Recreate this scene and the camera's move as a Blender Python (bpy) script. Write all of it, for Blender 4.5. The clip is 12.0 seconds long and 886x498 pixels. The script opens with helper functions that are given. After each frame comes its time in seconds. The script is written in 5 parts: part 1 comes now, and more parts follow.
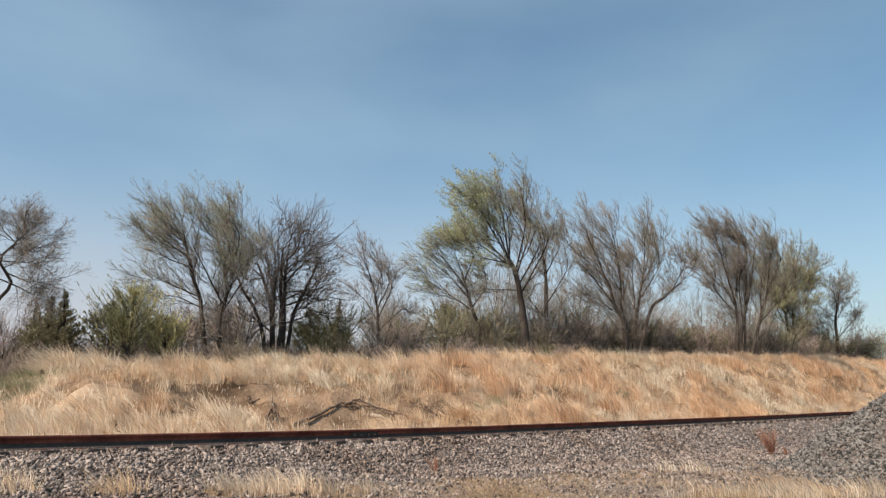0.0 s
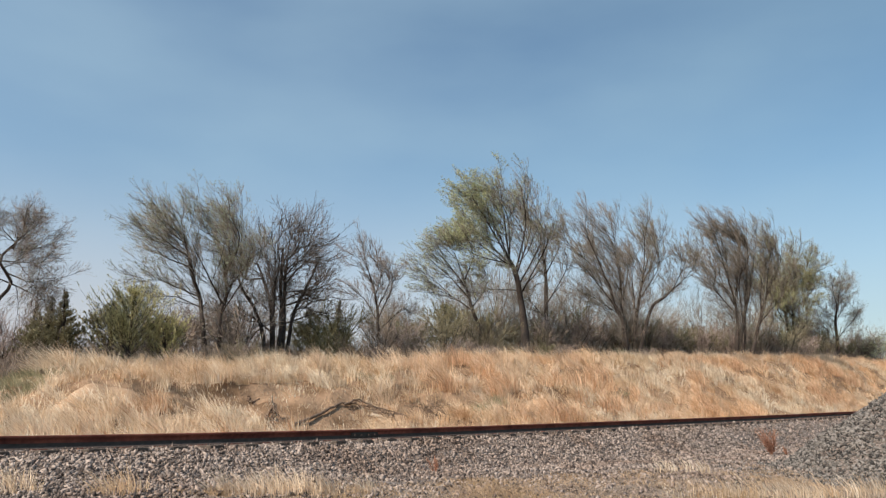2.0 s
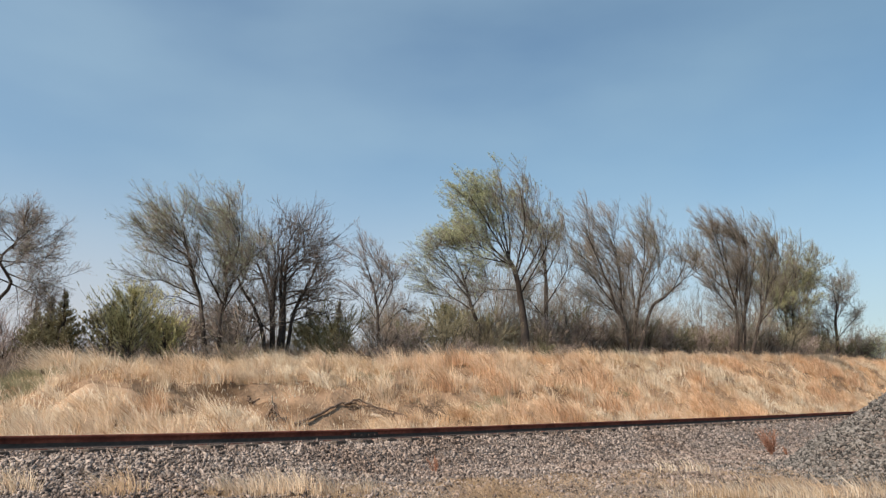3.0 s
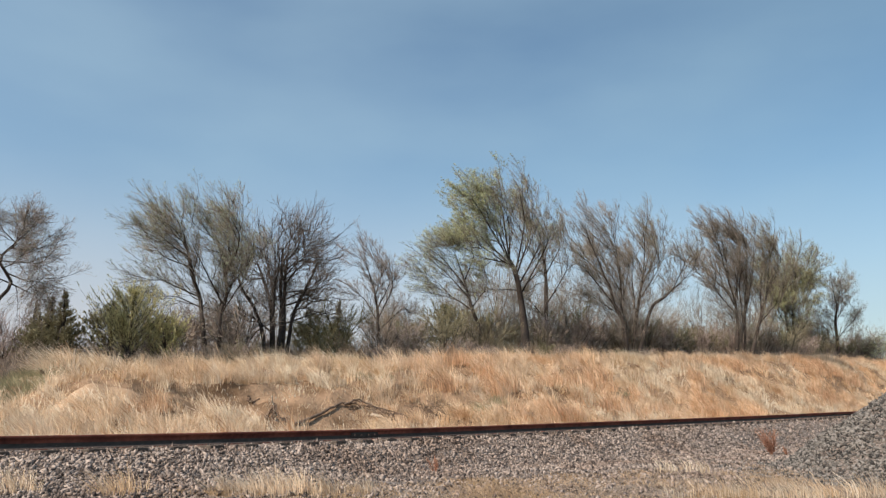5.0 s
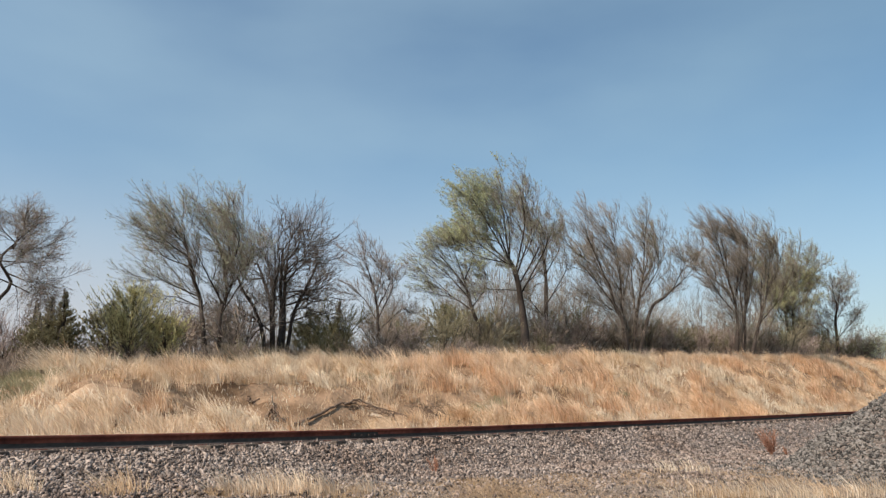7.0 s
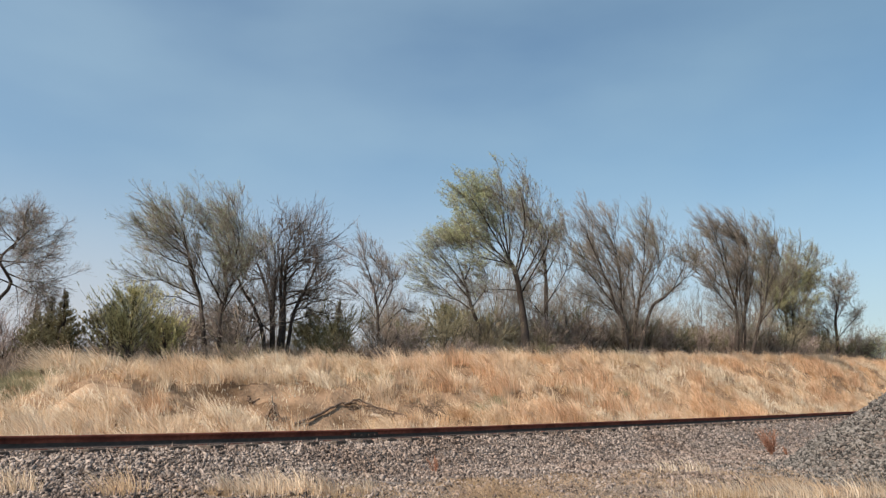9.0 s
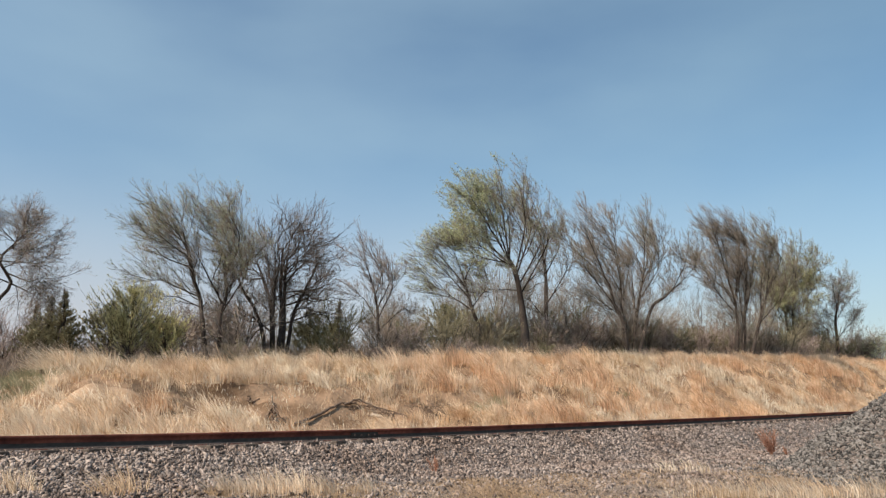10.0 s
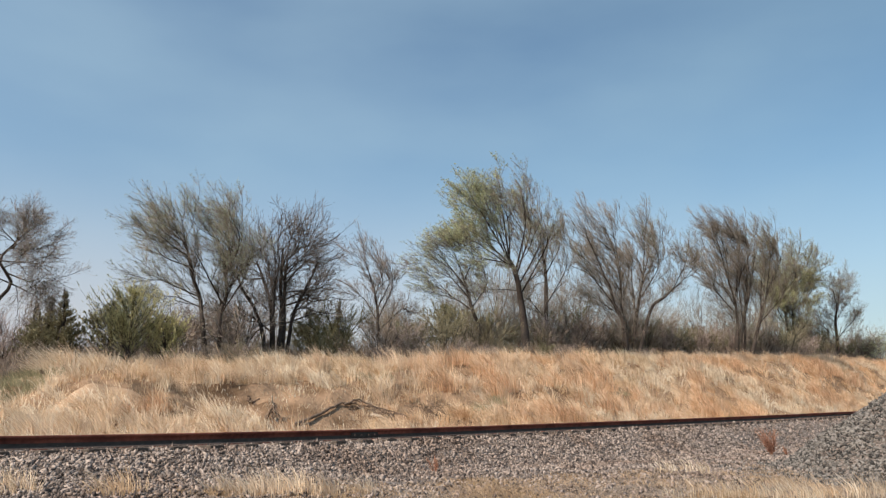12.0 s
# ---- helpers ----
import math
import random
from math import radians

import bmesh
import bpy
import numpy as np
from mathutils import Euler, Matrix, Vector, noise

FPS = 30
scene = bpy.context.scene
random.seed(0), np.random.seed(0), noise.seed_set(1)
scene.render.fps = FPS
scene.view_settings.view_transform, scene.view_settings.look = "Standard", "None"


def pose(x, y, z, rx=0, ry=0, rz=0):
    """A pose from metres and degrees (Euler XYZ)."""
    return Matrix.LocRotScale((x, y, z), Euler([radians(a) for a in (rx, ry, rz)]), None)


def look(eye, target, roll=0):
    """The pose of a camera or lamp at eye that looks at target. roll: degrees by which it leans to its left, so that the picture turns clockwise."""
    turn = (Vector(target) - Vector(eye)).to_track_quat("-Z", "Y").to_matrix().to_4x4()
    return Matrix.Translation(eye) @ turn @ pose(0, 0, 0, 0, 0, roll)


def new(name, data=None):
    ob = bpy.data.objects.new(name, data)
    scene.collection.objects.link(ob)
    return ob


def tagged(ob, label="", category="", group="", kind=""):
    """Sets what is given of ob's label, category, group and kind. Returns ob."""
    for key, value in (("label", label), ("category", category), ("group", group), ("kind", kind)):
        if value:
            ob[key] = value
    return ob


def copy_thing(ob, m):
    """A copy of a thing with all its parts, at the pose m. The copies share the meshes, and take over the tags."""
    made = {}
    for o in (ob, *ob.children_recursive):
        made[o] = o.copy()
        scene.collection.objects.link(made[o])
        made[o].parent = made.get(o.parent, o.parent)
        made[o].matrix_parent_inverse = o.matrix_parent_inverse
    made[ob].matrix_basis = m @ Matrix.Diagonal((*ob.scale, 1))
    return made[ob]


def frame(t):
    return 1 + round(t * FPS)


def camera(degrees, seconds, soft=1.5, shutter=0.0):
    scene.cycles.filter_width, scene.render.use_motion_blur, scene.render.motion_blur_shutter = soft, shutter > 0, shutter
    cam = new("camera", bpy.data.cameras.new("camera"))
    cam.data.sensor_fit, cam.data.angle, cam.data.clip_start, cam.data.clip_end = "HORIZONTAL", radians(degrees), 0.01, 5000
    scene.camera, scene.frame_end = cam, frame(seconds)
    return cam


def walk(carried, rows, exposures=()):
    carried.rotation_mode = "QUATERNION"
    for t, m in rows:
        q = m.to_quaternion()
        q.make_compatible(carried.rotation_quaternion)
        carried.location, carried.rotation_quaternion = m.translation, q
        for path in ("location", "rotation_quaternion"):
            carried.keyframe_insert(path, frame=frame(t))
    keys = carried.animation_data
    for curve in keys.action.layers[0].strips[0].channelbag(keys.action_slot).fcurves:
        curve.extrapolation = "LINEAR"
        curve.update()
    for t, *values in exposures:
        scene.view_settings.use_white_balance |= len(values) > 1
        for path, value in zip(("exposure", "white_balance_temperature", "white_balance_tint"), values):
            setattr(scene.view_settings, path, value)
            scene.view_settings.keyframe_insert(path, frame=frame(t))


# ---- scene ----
# ------------------------------------------------------------------ camera
LENS = 65.0
PITCH = 12.42
EYE = (0.0, 0.0, 1.3)
cam = camera(LENS, 12.0, soft=1.3)
walk(cam, [(0.0, pose(*EYE, 90 + PITCH, 0, 0)), (12.0, pose(*EYE, 90 + PITCH, 0, 0))],
     exposures=[(0.0, 0.23), (12.0, 0.23)])

# ------------------------------------------------------------------ sky and sun
SUN_FROM = Vector((-0.74, -0.63, 0.84)).normalized()
world = bpy.data.worlds.new("sky")
scene.world = world
world.use_nodes = True
wt = world.node_tree
bg = wt.nodes["Background"]
sky = wt.nodes.new("ShaderNodeTexSky")
sky.sky_type = "NISHITA"
sky.sun_disc = False
sky.sun_elevation = math.asin(SUN_FROM.z)
sky.sun_rotation = math.atan2(SUN_FROM.x, SUN_FROM.y)
sky.air_density, sky.dust_density, sky.ozone_density = 1.0, 1.4, 1.0
# thin, streaky high cloud
tc = wt.nodes.new("ShaderNodeTexCoord")
mp = wt.nodes.new("ShaderNodeMapping")
mp.inputs["Scale"].default_value = (1.0, 1.0, 2.6)
mp.inputs["Rotation"].default_value = (0.25, 0.35, 0.4)
cn = wt.nodes.new("ShaderNodeTexNoise")
cn.inputs["Scale"].default_value = 2.5
cn.inputs["Detail"].default_value = 5
cn.inputs["Roughness"].default_value = 0.45
cr = wt.nodes.new("ShaderNodeMapRange")
cr.inputs["From Min"].default_value, cr.inputs["From Max"].default_value = 0.34, 0.72
cr.inputs["To Min"].default_value, cr.inputs["To Max"].default_value = 0.07, 0.34
mx = wt.nodes.new("ShaderNodeMix")
mx.data_type = "RGBA"
mx.inputs["B"].default_value = (3.4, 4.2, 5.0, 1)
wt.links.new(tc.outputs["Generated"], mp.inputs["Vector"])
wt.links.new(mp.outputs["Vector"], cn.inputs["Vector"])
wt.links.new(cn.outputs["Fac"], cr.inputs["Value"])
wt.links.new(cr.outputs["Result"], mx.inputs["Factor"])
wt.links.new(sky.outputs["Color"], mx.inputs["A"])
air = wt.nodes.new("ShaderNodeMix")
air.data_type, air.blend_type = "RGBA", "MULTIPLY"
air.inputs["Factor"].default_value = 1.0
air.inputs["B"].default_value = (0.89, 1.0, 0.97, 1)
wt.links.new(mx.outputs["Result"], air.inputs["A"])
away = wt.nodes.new("ShaderNodeMapRange")
away.inputs["From Min"].default_value, away.inputs["From Max"].default_value = -0.15, 0.5
tint = wt.nodes.new("ShaderNodeMix")
tint.data_type = "RGBA"
tint.inputs["A"].default_value = (0.89, 1.0, 0.97, 1)
tint.inputs["B"].default_value = (0.76, 0.90, 0.88, 1)
wt.links.new(away.outputs["Result"], tint.inputs["Factor"])
wt.links.new(tint.outputs["Result"], air.inputs["B"])
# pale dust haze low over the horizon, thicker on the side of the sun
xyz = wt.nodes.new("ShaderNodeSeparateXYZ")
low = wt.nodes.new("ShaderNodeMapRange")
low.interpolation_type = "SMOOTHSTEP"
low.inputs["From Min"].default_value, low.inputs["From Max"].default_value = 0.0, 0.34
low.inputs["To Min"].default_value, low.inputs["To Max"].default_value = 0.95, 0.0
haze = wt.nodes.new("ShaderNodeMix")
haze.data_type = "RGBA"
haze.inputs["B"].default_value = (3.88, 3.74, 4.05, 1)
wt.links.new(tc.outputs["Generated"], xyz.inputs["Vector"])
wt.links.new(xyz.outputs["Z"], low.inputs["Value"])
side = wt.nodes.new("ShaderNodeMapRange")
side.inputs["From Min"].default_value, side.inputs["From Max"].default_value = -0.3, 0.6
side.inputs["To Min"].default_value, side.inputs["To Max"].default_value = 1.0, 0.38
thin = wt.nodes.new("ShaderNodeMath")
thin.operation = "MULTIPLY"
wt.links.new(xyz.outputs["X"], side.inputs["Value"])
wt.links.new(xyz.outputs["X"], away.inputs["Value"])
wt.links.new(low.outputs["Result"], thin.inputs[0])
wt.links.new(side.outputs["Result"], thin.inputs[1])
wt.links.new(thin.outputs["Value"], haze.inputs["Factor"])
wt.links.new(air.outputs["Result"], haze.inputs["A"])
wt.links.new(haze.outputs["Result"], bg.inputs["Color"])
bg.inputs["Strength"].default_value = 0.133

sun = new("sun", bpy.data.lights.new("sun", "SUN"))
sun.data.energy = 5.0
sun.data.angle = radians(0.53)
sun.data.color = (1.0, 0.885, 0.75)
sun.matrix_basis = look(SUN_FROM * 60, (0, 0, 0))


# ------------------------------------------------------------------ materials
def material(name, dark, light, scale=8.0, rough=0.85, patch=None, patch_scale=0.4, island=0.0, bump=0.0,
             bump_scale=40.0, metal=0.0, spec=0.3, translucent=0.0, patch_edge=(0.45, 0.62), patch_two=None, patch_three=None, along=None, cells=0.0):
    """Two-scale procedural surface: fine grain between dark and light, wide patches, a spread from piece to piece."""
    m = bpy.data.materials.new(name)
    m.use_nodes = True
    nt = m.node_tree
    b = nt.nodes["Principled BSDF"]
    geo = nt.nodes.new("ShaderNodeNewGeometry")
    n = nt.nodes.new("ShaderNodeTexNoise")
    n.inputs["Scale"].default_value = scale
    n.inputs["Detail"].default_value = 6
    n.inputs["Roughness"].default_value = 0.65
    nt.links.new(geo.outputs["Position"], n.inputs["Vector"])
    fac = n.outputs["Fac"]
    if cells:
        # packed little stones, each with its own tone
        vo = nt.nodes.new("ShaderNodeTexVoronoi")
        vo.inputs["Scale"].default_value = cells
        nt.links.new(geo.outputs["Position"], vo.inputs["Vector"])
        sep = nt.nodes.new("ShaderNodeSeparateColor")
        nt.links.new(vo.outputs["Color"], sep.inputs["Color"])
        mixc = nt.nodes.new("ShaderNodeMix")
        mixc.inputs["Factor"].default_value = 0.65
        nt.links.new(fac, mixc.inputs["A"])
        nt.links.new(sep.outputs["Red"], mixc.inputs["B"])
        fac = mixc.outputs["Result"]
    if island:
        mixf = nt.nodes.new("ShaderNodeMix")
        mixf.inputs["Factor"].default_value = island
        nt.links.new(fac, mixf.inputs["A"])
        nt.links.new(geo.outputs["Random Per Island"], mixf.inputs["B"])
        fac = mixf.outputs["Result"]
    ramp = nt.nodes.new("ShaderNodeValToRGB")
    ramp.color_ramp.elements[0].position, ramp.color_ramp.elements[1].position = 0.2, 0.8
    ramp.color_ramp.elements[0].color = (*dark, 1)
    ramp.color_ramp.elements[1].color = (*light, 1)
    nt.links.new(fac, ramp.inputs["Fac"])
    col = ramp.outputs["Color"]
    for k, (tint, seed) in enumerate(((patch, 0.0), (patch_two, 37.0), (patch_three, 61.0))):
        if not tint:
            continue
        sh = nt.nodes.new("ShaderNodeVectorMath")
        sh.inputs[1].default_value = (seed, seed, 0)
        nt.links.new(geo.outputs["Position"], sh.inputs[0])
        n2 = nt.nodes.new("ShaderNodeTexNoise")
        n2.inputs["Scale"].default_value = patch_scale * (1.0, 1.7, 13.0)[k]
        n2.inputs["Detail"].default_value = 4
        nt.links.new(sh.outputs["Vector"], n2.inputs["Vector"])
        mr = nt.nodes.new("ShaderNodeMapRange")
        lo, hi = patch_edge
        mr.inputs["From Min"].default_value, mr.inputs["From Max"].default_value = lo + (0.0, 0.12, 0.09)[k], hi + (0.0, 0.02, 0.02)[k]
        nt.links.new(n2.outputs["Fac"], mr.inputs["Value"])
        share = mr.outputs["Result"]
        if along and k == 0:
            # this tint grows commoner along the track
            dot = nt.nodes.new("ShaderNodeVectorMath")
            dot.operation = "DOT_PRODUCT"
            dot.inputs[1].default_value = (0.7151, 0.6990, 0)
            nt.links.new(geo.outputs["Position"], dot.inputs[0])
            ar = nt.nodes.new("ShaderNodeMapRange")
            ar.inputs["From Min"].default_value, ar.inputs["From Max"].default_value = along
            ar.inputs["To Min"].default_value = 0.25
            nt.links.new(dot.outputs["Value"], ar.inputs["Value"])
            mu = nt.nodes.new("ShaderNodeMath")
            mu.operation = "MULTIPLY"
            nt.links.new(share, mu.inputs[0])
            nt.links.new(ar.outputs["Result"], mu.inputs[1])
            share = mu.outputs["Value"]
        mc = nt.nodes.new("ShaderNodeMix")
        mc.data_type = "RGBA"
        mc.blend_type = "MULTIPLY"
        mc.inputs["B"].default_value = (*tint, 1)
        nt.links.new(share, mc.inputs["Factor"])
        nt.links.new(col, mc.inputs["A"])
        col = mc.outputs["Result"]
    nt.links.new(col, b.inputs["Base Color"])
    b.inputs["Roughness"].default_value = rough
    b.inputs["Metallic"].default_value = metal
    b.inputs["Specular IOR Level"].default_value = spec
    if bump:
        nb = nt.nodes.new("ShaderNodeTexNoise")
        nb.inputs["Scale"].default_value = bump_scale
        nb.inputs["Detail"].default_value = 5
        nt.links.new(geo.outputs["Position"], nb.inputs["Vector"])
        bp = nt.nodes.new("ShaderNodeBump")
        bp.inputs["Strength"].default_value = bump
        bp.inputs["Distance"].default_value = 0.03
        if cells:
            bp.invert = True
            nt.links.new(vo.outputs["Distance"], bp.inputs["Height"])
        else:
            nt.links.new(nb.outputs["Fac"], bp.inputs["Height"])
        nt.links.new(bp.outputs["Normal"], b.inputs["Normal"])
    if translucent:
        tr = nt.nodes.new("ShaderNodeBsdfTranslucent")
        ms = nt.nodes.new("ShaderNodeMixShader")
        ms.inputs["Fac"].default_value = translucent
        nt.links.new(col, tr.inputs["Color"])
        nt.links.new(b.outputs["BSDF"], ms.inputs[1])
        nt.links.new(tr.outputs["BSDF"], ms.inputs[2])
        nt.links.new(ms.outputs["Shader"], nt.nodes["Material Output"].inputs["Surface"])
    return m


SOIL = material("sandy_soil", (0.19, 0.124, 0.08), (0.39, 0.262, 0.172), 3.0, 0.95, patch=(0.62, 0.58, 0.54), patch_scale=0.9,
                bump=1.4, bump_scale=9, spec=0.1)
BALLAST = material("ballast_bed", (0.075, 0.061, 0.054), (0.29, 0.242, 0.214), 22.0, 0.9, patch=(0.78, 0.73, 0.70),
                   patch_scale=1.2, bump=1.0, bump_scale=26, cells=24.0)
STONE = material("ballast_stone", (0.078, 0.061, 0.054), (0.42, 0.342, 0.298), 9.0, 0.85, island=0.8,
                 patch=(0.76, 0.70, 0.66), patch_scale=0.9, bump=0.3, bump_scale=60)
PILESTONE = material("pile_stone", (0.036, 0.033, 0.031), (0.25, 0.225, 0.205), 9.0, 0.85, island=0.85, bump=0.3,
                     bump_scale=60)
STRAW = material("dry_grass", (0.60, 0.465, 0.32), (1.0, 0.93, 0.79), 2.5, 0.7, island=0.6,
                 patch=(1.0, 0.82, 0.69), patch_scale=0.22, patch_two=(0.92, 0.86, 0.78), patch_three=(0.80, 0.70, 0.60),
                 patch_edge=(0.38, 0.62), translucent=0.42, spec=0.15, along=(4.0, 22.0))
GOLD = material("golden_straw", (0.54, 0.395, 0.27), (1.0, 0.84, 0.66), 2.5, 0.7, island=0.6, patch=(0.9, 0.82, 0.72), patch_scale=0.5, translucent=0.42, spec=0.15)
TURF = material("short_turf", (0.27, 0.185, 0.115), (0.65, 0.475, 0.33), 3.0, 0.8, island=0.6,
                patch=(0.94, 0.90, 0.78), patch_scale=0.8, translucent=0.25)
RUST = material("rusty_steel", (0.10, 0.036, 0.027), (0.28, 0.10, 0.07), 14.0, 0.8, metal=0.0, patch=(0.6, 0.6, 0.65),
                patch_scale=1.5, bump=0.2, bump_scale=80, spec=0.1)
TIE = material("creosoted_timber", (0.04, 0.03, 0.025), (0.14, 0.11, 0.09), 18.0, 0.9, bump=0.6)
BARK = material("grey_bark", (0.028, 0.022, 0.019), (0.084, 0.067, 0.058), 10.0, 0.95, patch=(0.65, 0.62, 0.6),
                patch_scale=1.2, bump=0.8, bump_scale=30)
DARKBARK = material("dark_bark", (0.034, 0.028, 0.025), (0.10, 0.083, 0.074), 10.0, 0.95, patch=(0.65, 0.62, 0.6),
                    patch_scale=1.2, bump=0.8, bump_scale=30)
TWIG = material("grey_brown_twigs", (0.152, 0.131, 0.111), (0.355, 0.31, 0.263), 2.0, 0.9, island=0.5, spec=0.15)
DARKTWIG = material("dark_twigs", (0.095, 0.080, 0.071), (0.24, 0.203, 0.178), 2.0, 0.9, island=0.5)
BRUSH = material("brush_twigs", (0.148, 0.119, 0.102), (0.38, 0.312, 0.264), 1.0, 0.9, island=0.85, patch=(0.9, 0.86, 0.76),
                 patch_scale=0.3, spec=0.15)
PALETWIG = material("pale_grey_twigs", (0.17, 0.145, 0.13), (0.36, 0.315, 0.285), 2.0, 0.9, island=0.5, spec=0.15)
WARMTWIG = material("warm_grey_twigs", (0.152, 0.131, 0.109), (0.355, 0.309, 0.264), 2.0, 0.9, island=0.5, spec=0.15)
OLIVEBRUSH = material("olive_brush_twigs", (0.115, 0.099, 0.066), (0.30, 0.26, 0.18), 1.0, 0.9, island=0.8, patch=(0.8, 0.86, 0.70), patch_scale=0.3, spec=0.15)
ROSEBRUSH = material("rose_brown_brush_twigs", (0.19, 0.145, 0.128), (0.42, 0.335, 0.30), 1.0, 0.9, island=0.8, spec=0.15)
VERGE = material("gravelly_soil", (0.11, 0.084, 0.067), (0.38, 0.30, 0.24), 16.0, 0.95, patch=(0.8, 0.76, 0.70), patch_scale=0.9,
                 bump=0.8, bump_scale=30, cells=34.0)
# rail web: grime, and the head's shadow put into the dark colour
WEB = material("shaded_grimy_steel", (0.036, 0.031, 0.027), (0.092, 0.080, 0.070), 16.0, 0.9, bump=0.2, bump_scale=80, spec=0.1)
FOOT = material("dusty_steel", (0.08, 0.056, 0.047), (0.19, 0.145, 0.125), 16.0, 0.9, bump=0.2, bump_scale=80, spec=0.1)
LEAF = material("spring_leaves", (0.29, 0.315, 0.155), (0.57, 0.59, 0.35), 1.5, 0.6, island=0.6, translucent=0.45)
BUD = material("olive_buds", (0.24, 0.25, 0.12), (0.48, 0.47, 0.26), 1.5, 0.7, island=0.6, translucent=0.35)
RUSSET = material("russet_grass", (0.42, 0.25, 0.145), (0.92, 0.66, 0.45), 2.5, 0.7, island=0.8, translucent=0.42, spec=0.15, along=(4.0, 22.0))
GREYGREEN = material("grey_green_weeds", (0.18, 0.168, 0.10), (0.44, 0.405, 0.26), 3.0, 0.8, island=0.7, translucent=0.3)
SAGE = material("grey_green_buds", (0.21, 0.24, 0.14), (0.43, 0.46, 0.30), 1.5, 0.7, island=0.6, translucent=0.35)
CEDAR = material("cedar_foliage", (0.14, 0.13, 0.08), (0.36, 0.32, 0.19), 2.0, 0.8, island=0.6, translucent=0.3)
PINE = material("yellow_green_foliage", (0.30, 0.285, 0.13), (0.70, 0.64, 0.35), 1.6, 0.8, island=0.6, translucent=0.42)
DEADWOOD = material("weathered_wood", (0.07, 0.047, 0.035), (0.25, 0.175, 0.128), 12.0, 0.95, bump=0.8, bump_scale=40)
PALEWOOD = material("bleached_wood", (0.36, 0.28, 0.21), (0.60, 0.50, 0.40), 12.0, 0.9, bump=0.5, bump_scale=40)
WEED = material("red_brown_weed", (0.25, 0.12, 0.08), (0.46, 0.25, 0.17), 5.0, 0.9, island=0.5, translucent=0.2)
SAND = material("pale_sand", (0.32, 0.215, 0.14), (0.50, 0.35, 0.24), 4.0, 0.95, patch=(0.88, 0.85, 0.8), patch_scale=3.0,
                bump=0.9, bump_scale=10, spec=0.1)


# ------------------------------------------------------------------ mesh helpers
def mesh_from(name, verts, faces, mat, smooth=False):
    verts, faces = np.asarray(verts, np.float32), np.asarray(faces, np.int32)
    me = bpy.data.meshes.new(name)
    me.vertices.add(len(verts))
    me.vertices.foreach_set("co", verts.ravel())
    me.loops.add(faces.size)
    me.loops.foreach_set("vertex_index", faces.ravel())
    me.polygons.add(len(faces))
    me.polygons.foreach_set("loop_start", np.arange(0, faces.size, faces.shape[1], dtype=np.int32))
    if smooth:
        me.polygons.foreach_set("use_smooth", np.ones(len(faces), bool))
    me.update(calc_edges=True)
    me.materials.append(mat)
    return me


def part(name, me, parent=None, label=""):
    ob = new(name, me)
    ob.parent = parent
    return tagged(ob, label)


def join(pieces):
    vs, fs, n = [], [], 0
    for v, f in pieces:
        vs.append(v), fs.append(f + n)
        n += len(v)
    return np.concatenate(vs), np.concatenate(fs)


def unit(a):
    return a / np.maximum(np.linalg.norm(a, axis=-1, keepdims=True), 1e-9)


def tubes(P, R, sides):
    """Tapered tubes along N polylines P (N, K, 3) with radii R (N, K)."""
    N, K, _ = P.shape
    T = np.empty_like(P)
    T[:, 1:-1] = P[:, 2:] - P[:, :-2]
    T[:, 0], T[:, -1] = P[:, 1] - P[:, 0], P[:, -1] - P[:, -2]
    T = unit(T)
    ref = np.where(np.abs(T[:, :1, 2:3]) > 0.8, np.array([1.0, 0, 0]), np.array([0, 0, 1.0]))
    A = unit(np.cross(T, ref))
    B = np.cross(T, A)
    an = np.arange(sides) * 2 * math.pi / sides
    V = P[:, :, None] + R[:, :, None, None] * (A[:, :, None] * np.cos(an)[:, None] + B[:, :, None] * np.sin(an)[:, None])
    i = np.arange(sides)
    j = (i + 1) % sides
    base = (np.arange(N)[:, None, None] * K + np.arange(K - 1)[None, :, None]) * sides
    F = np.stack([base + i, base + j, base + sides + j, base + sides + i], -1).reshape(-1, 4)
    return V.reshape(-1, 3), F


def strips(g, P, R):
    """Hair-thin shoots as narrow ribbons."""
    N, K, _ = P.shape
    side = unit(np.cross(P[:, -1] - P[:, 0], g.normal(0, 1, (N, 3))))[:, None] * (R * 1.25)[..., None]
    V = np.stack([P - side, P + side], 2).reshape(-1, 3)
    b = (np.arange(N)[:, None] * K + np.arange(K - 1)[None]).ravel() * 2
    return V, np.stack([b, b + 1, b + 3, b + 2], -1)


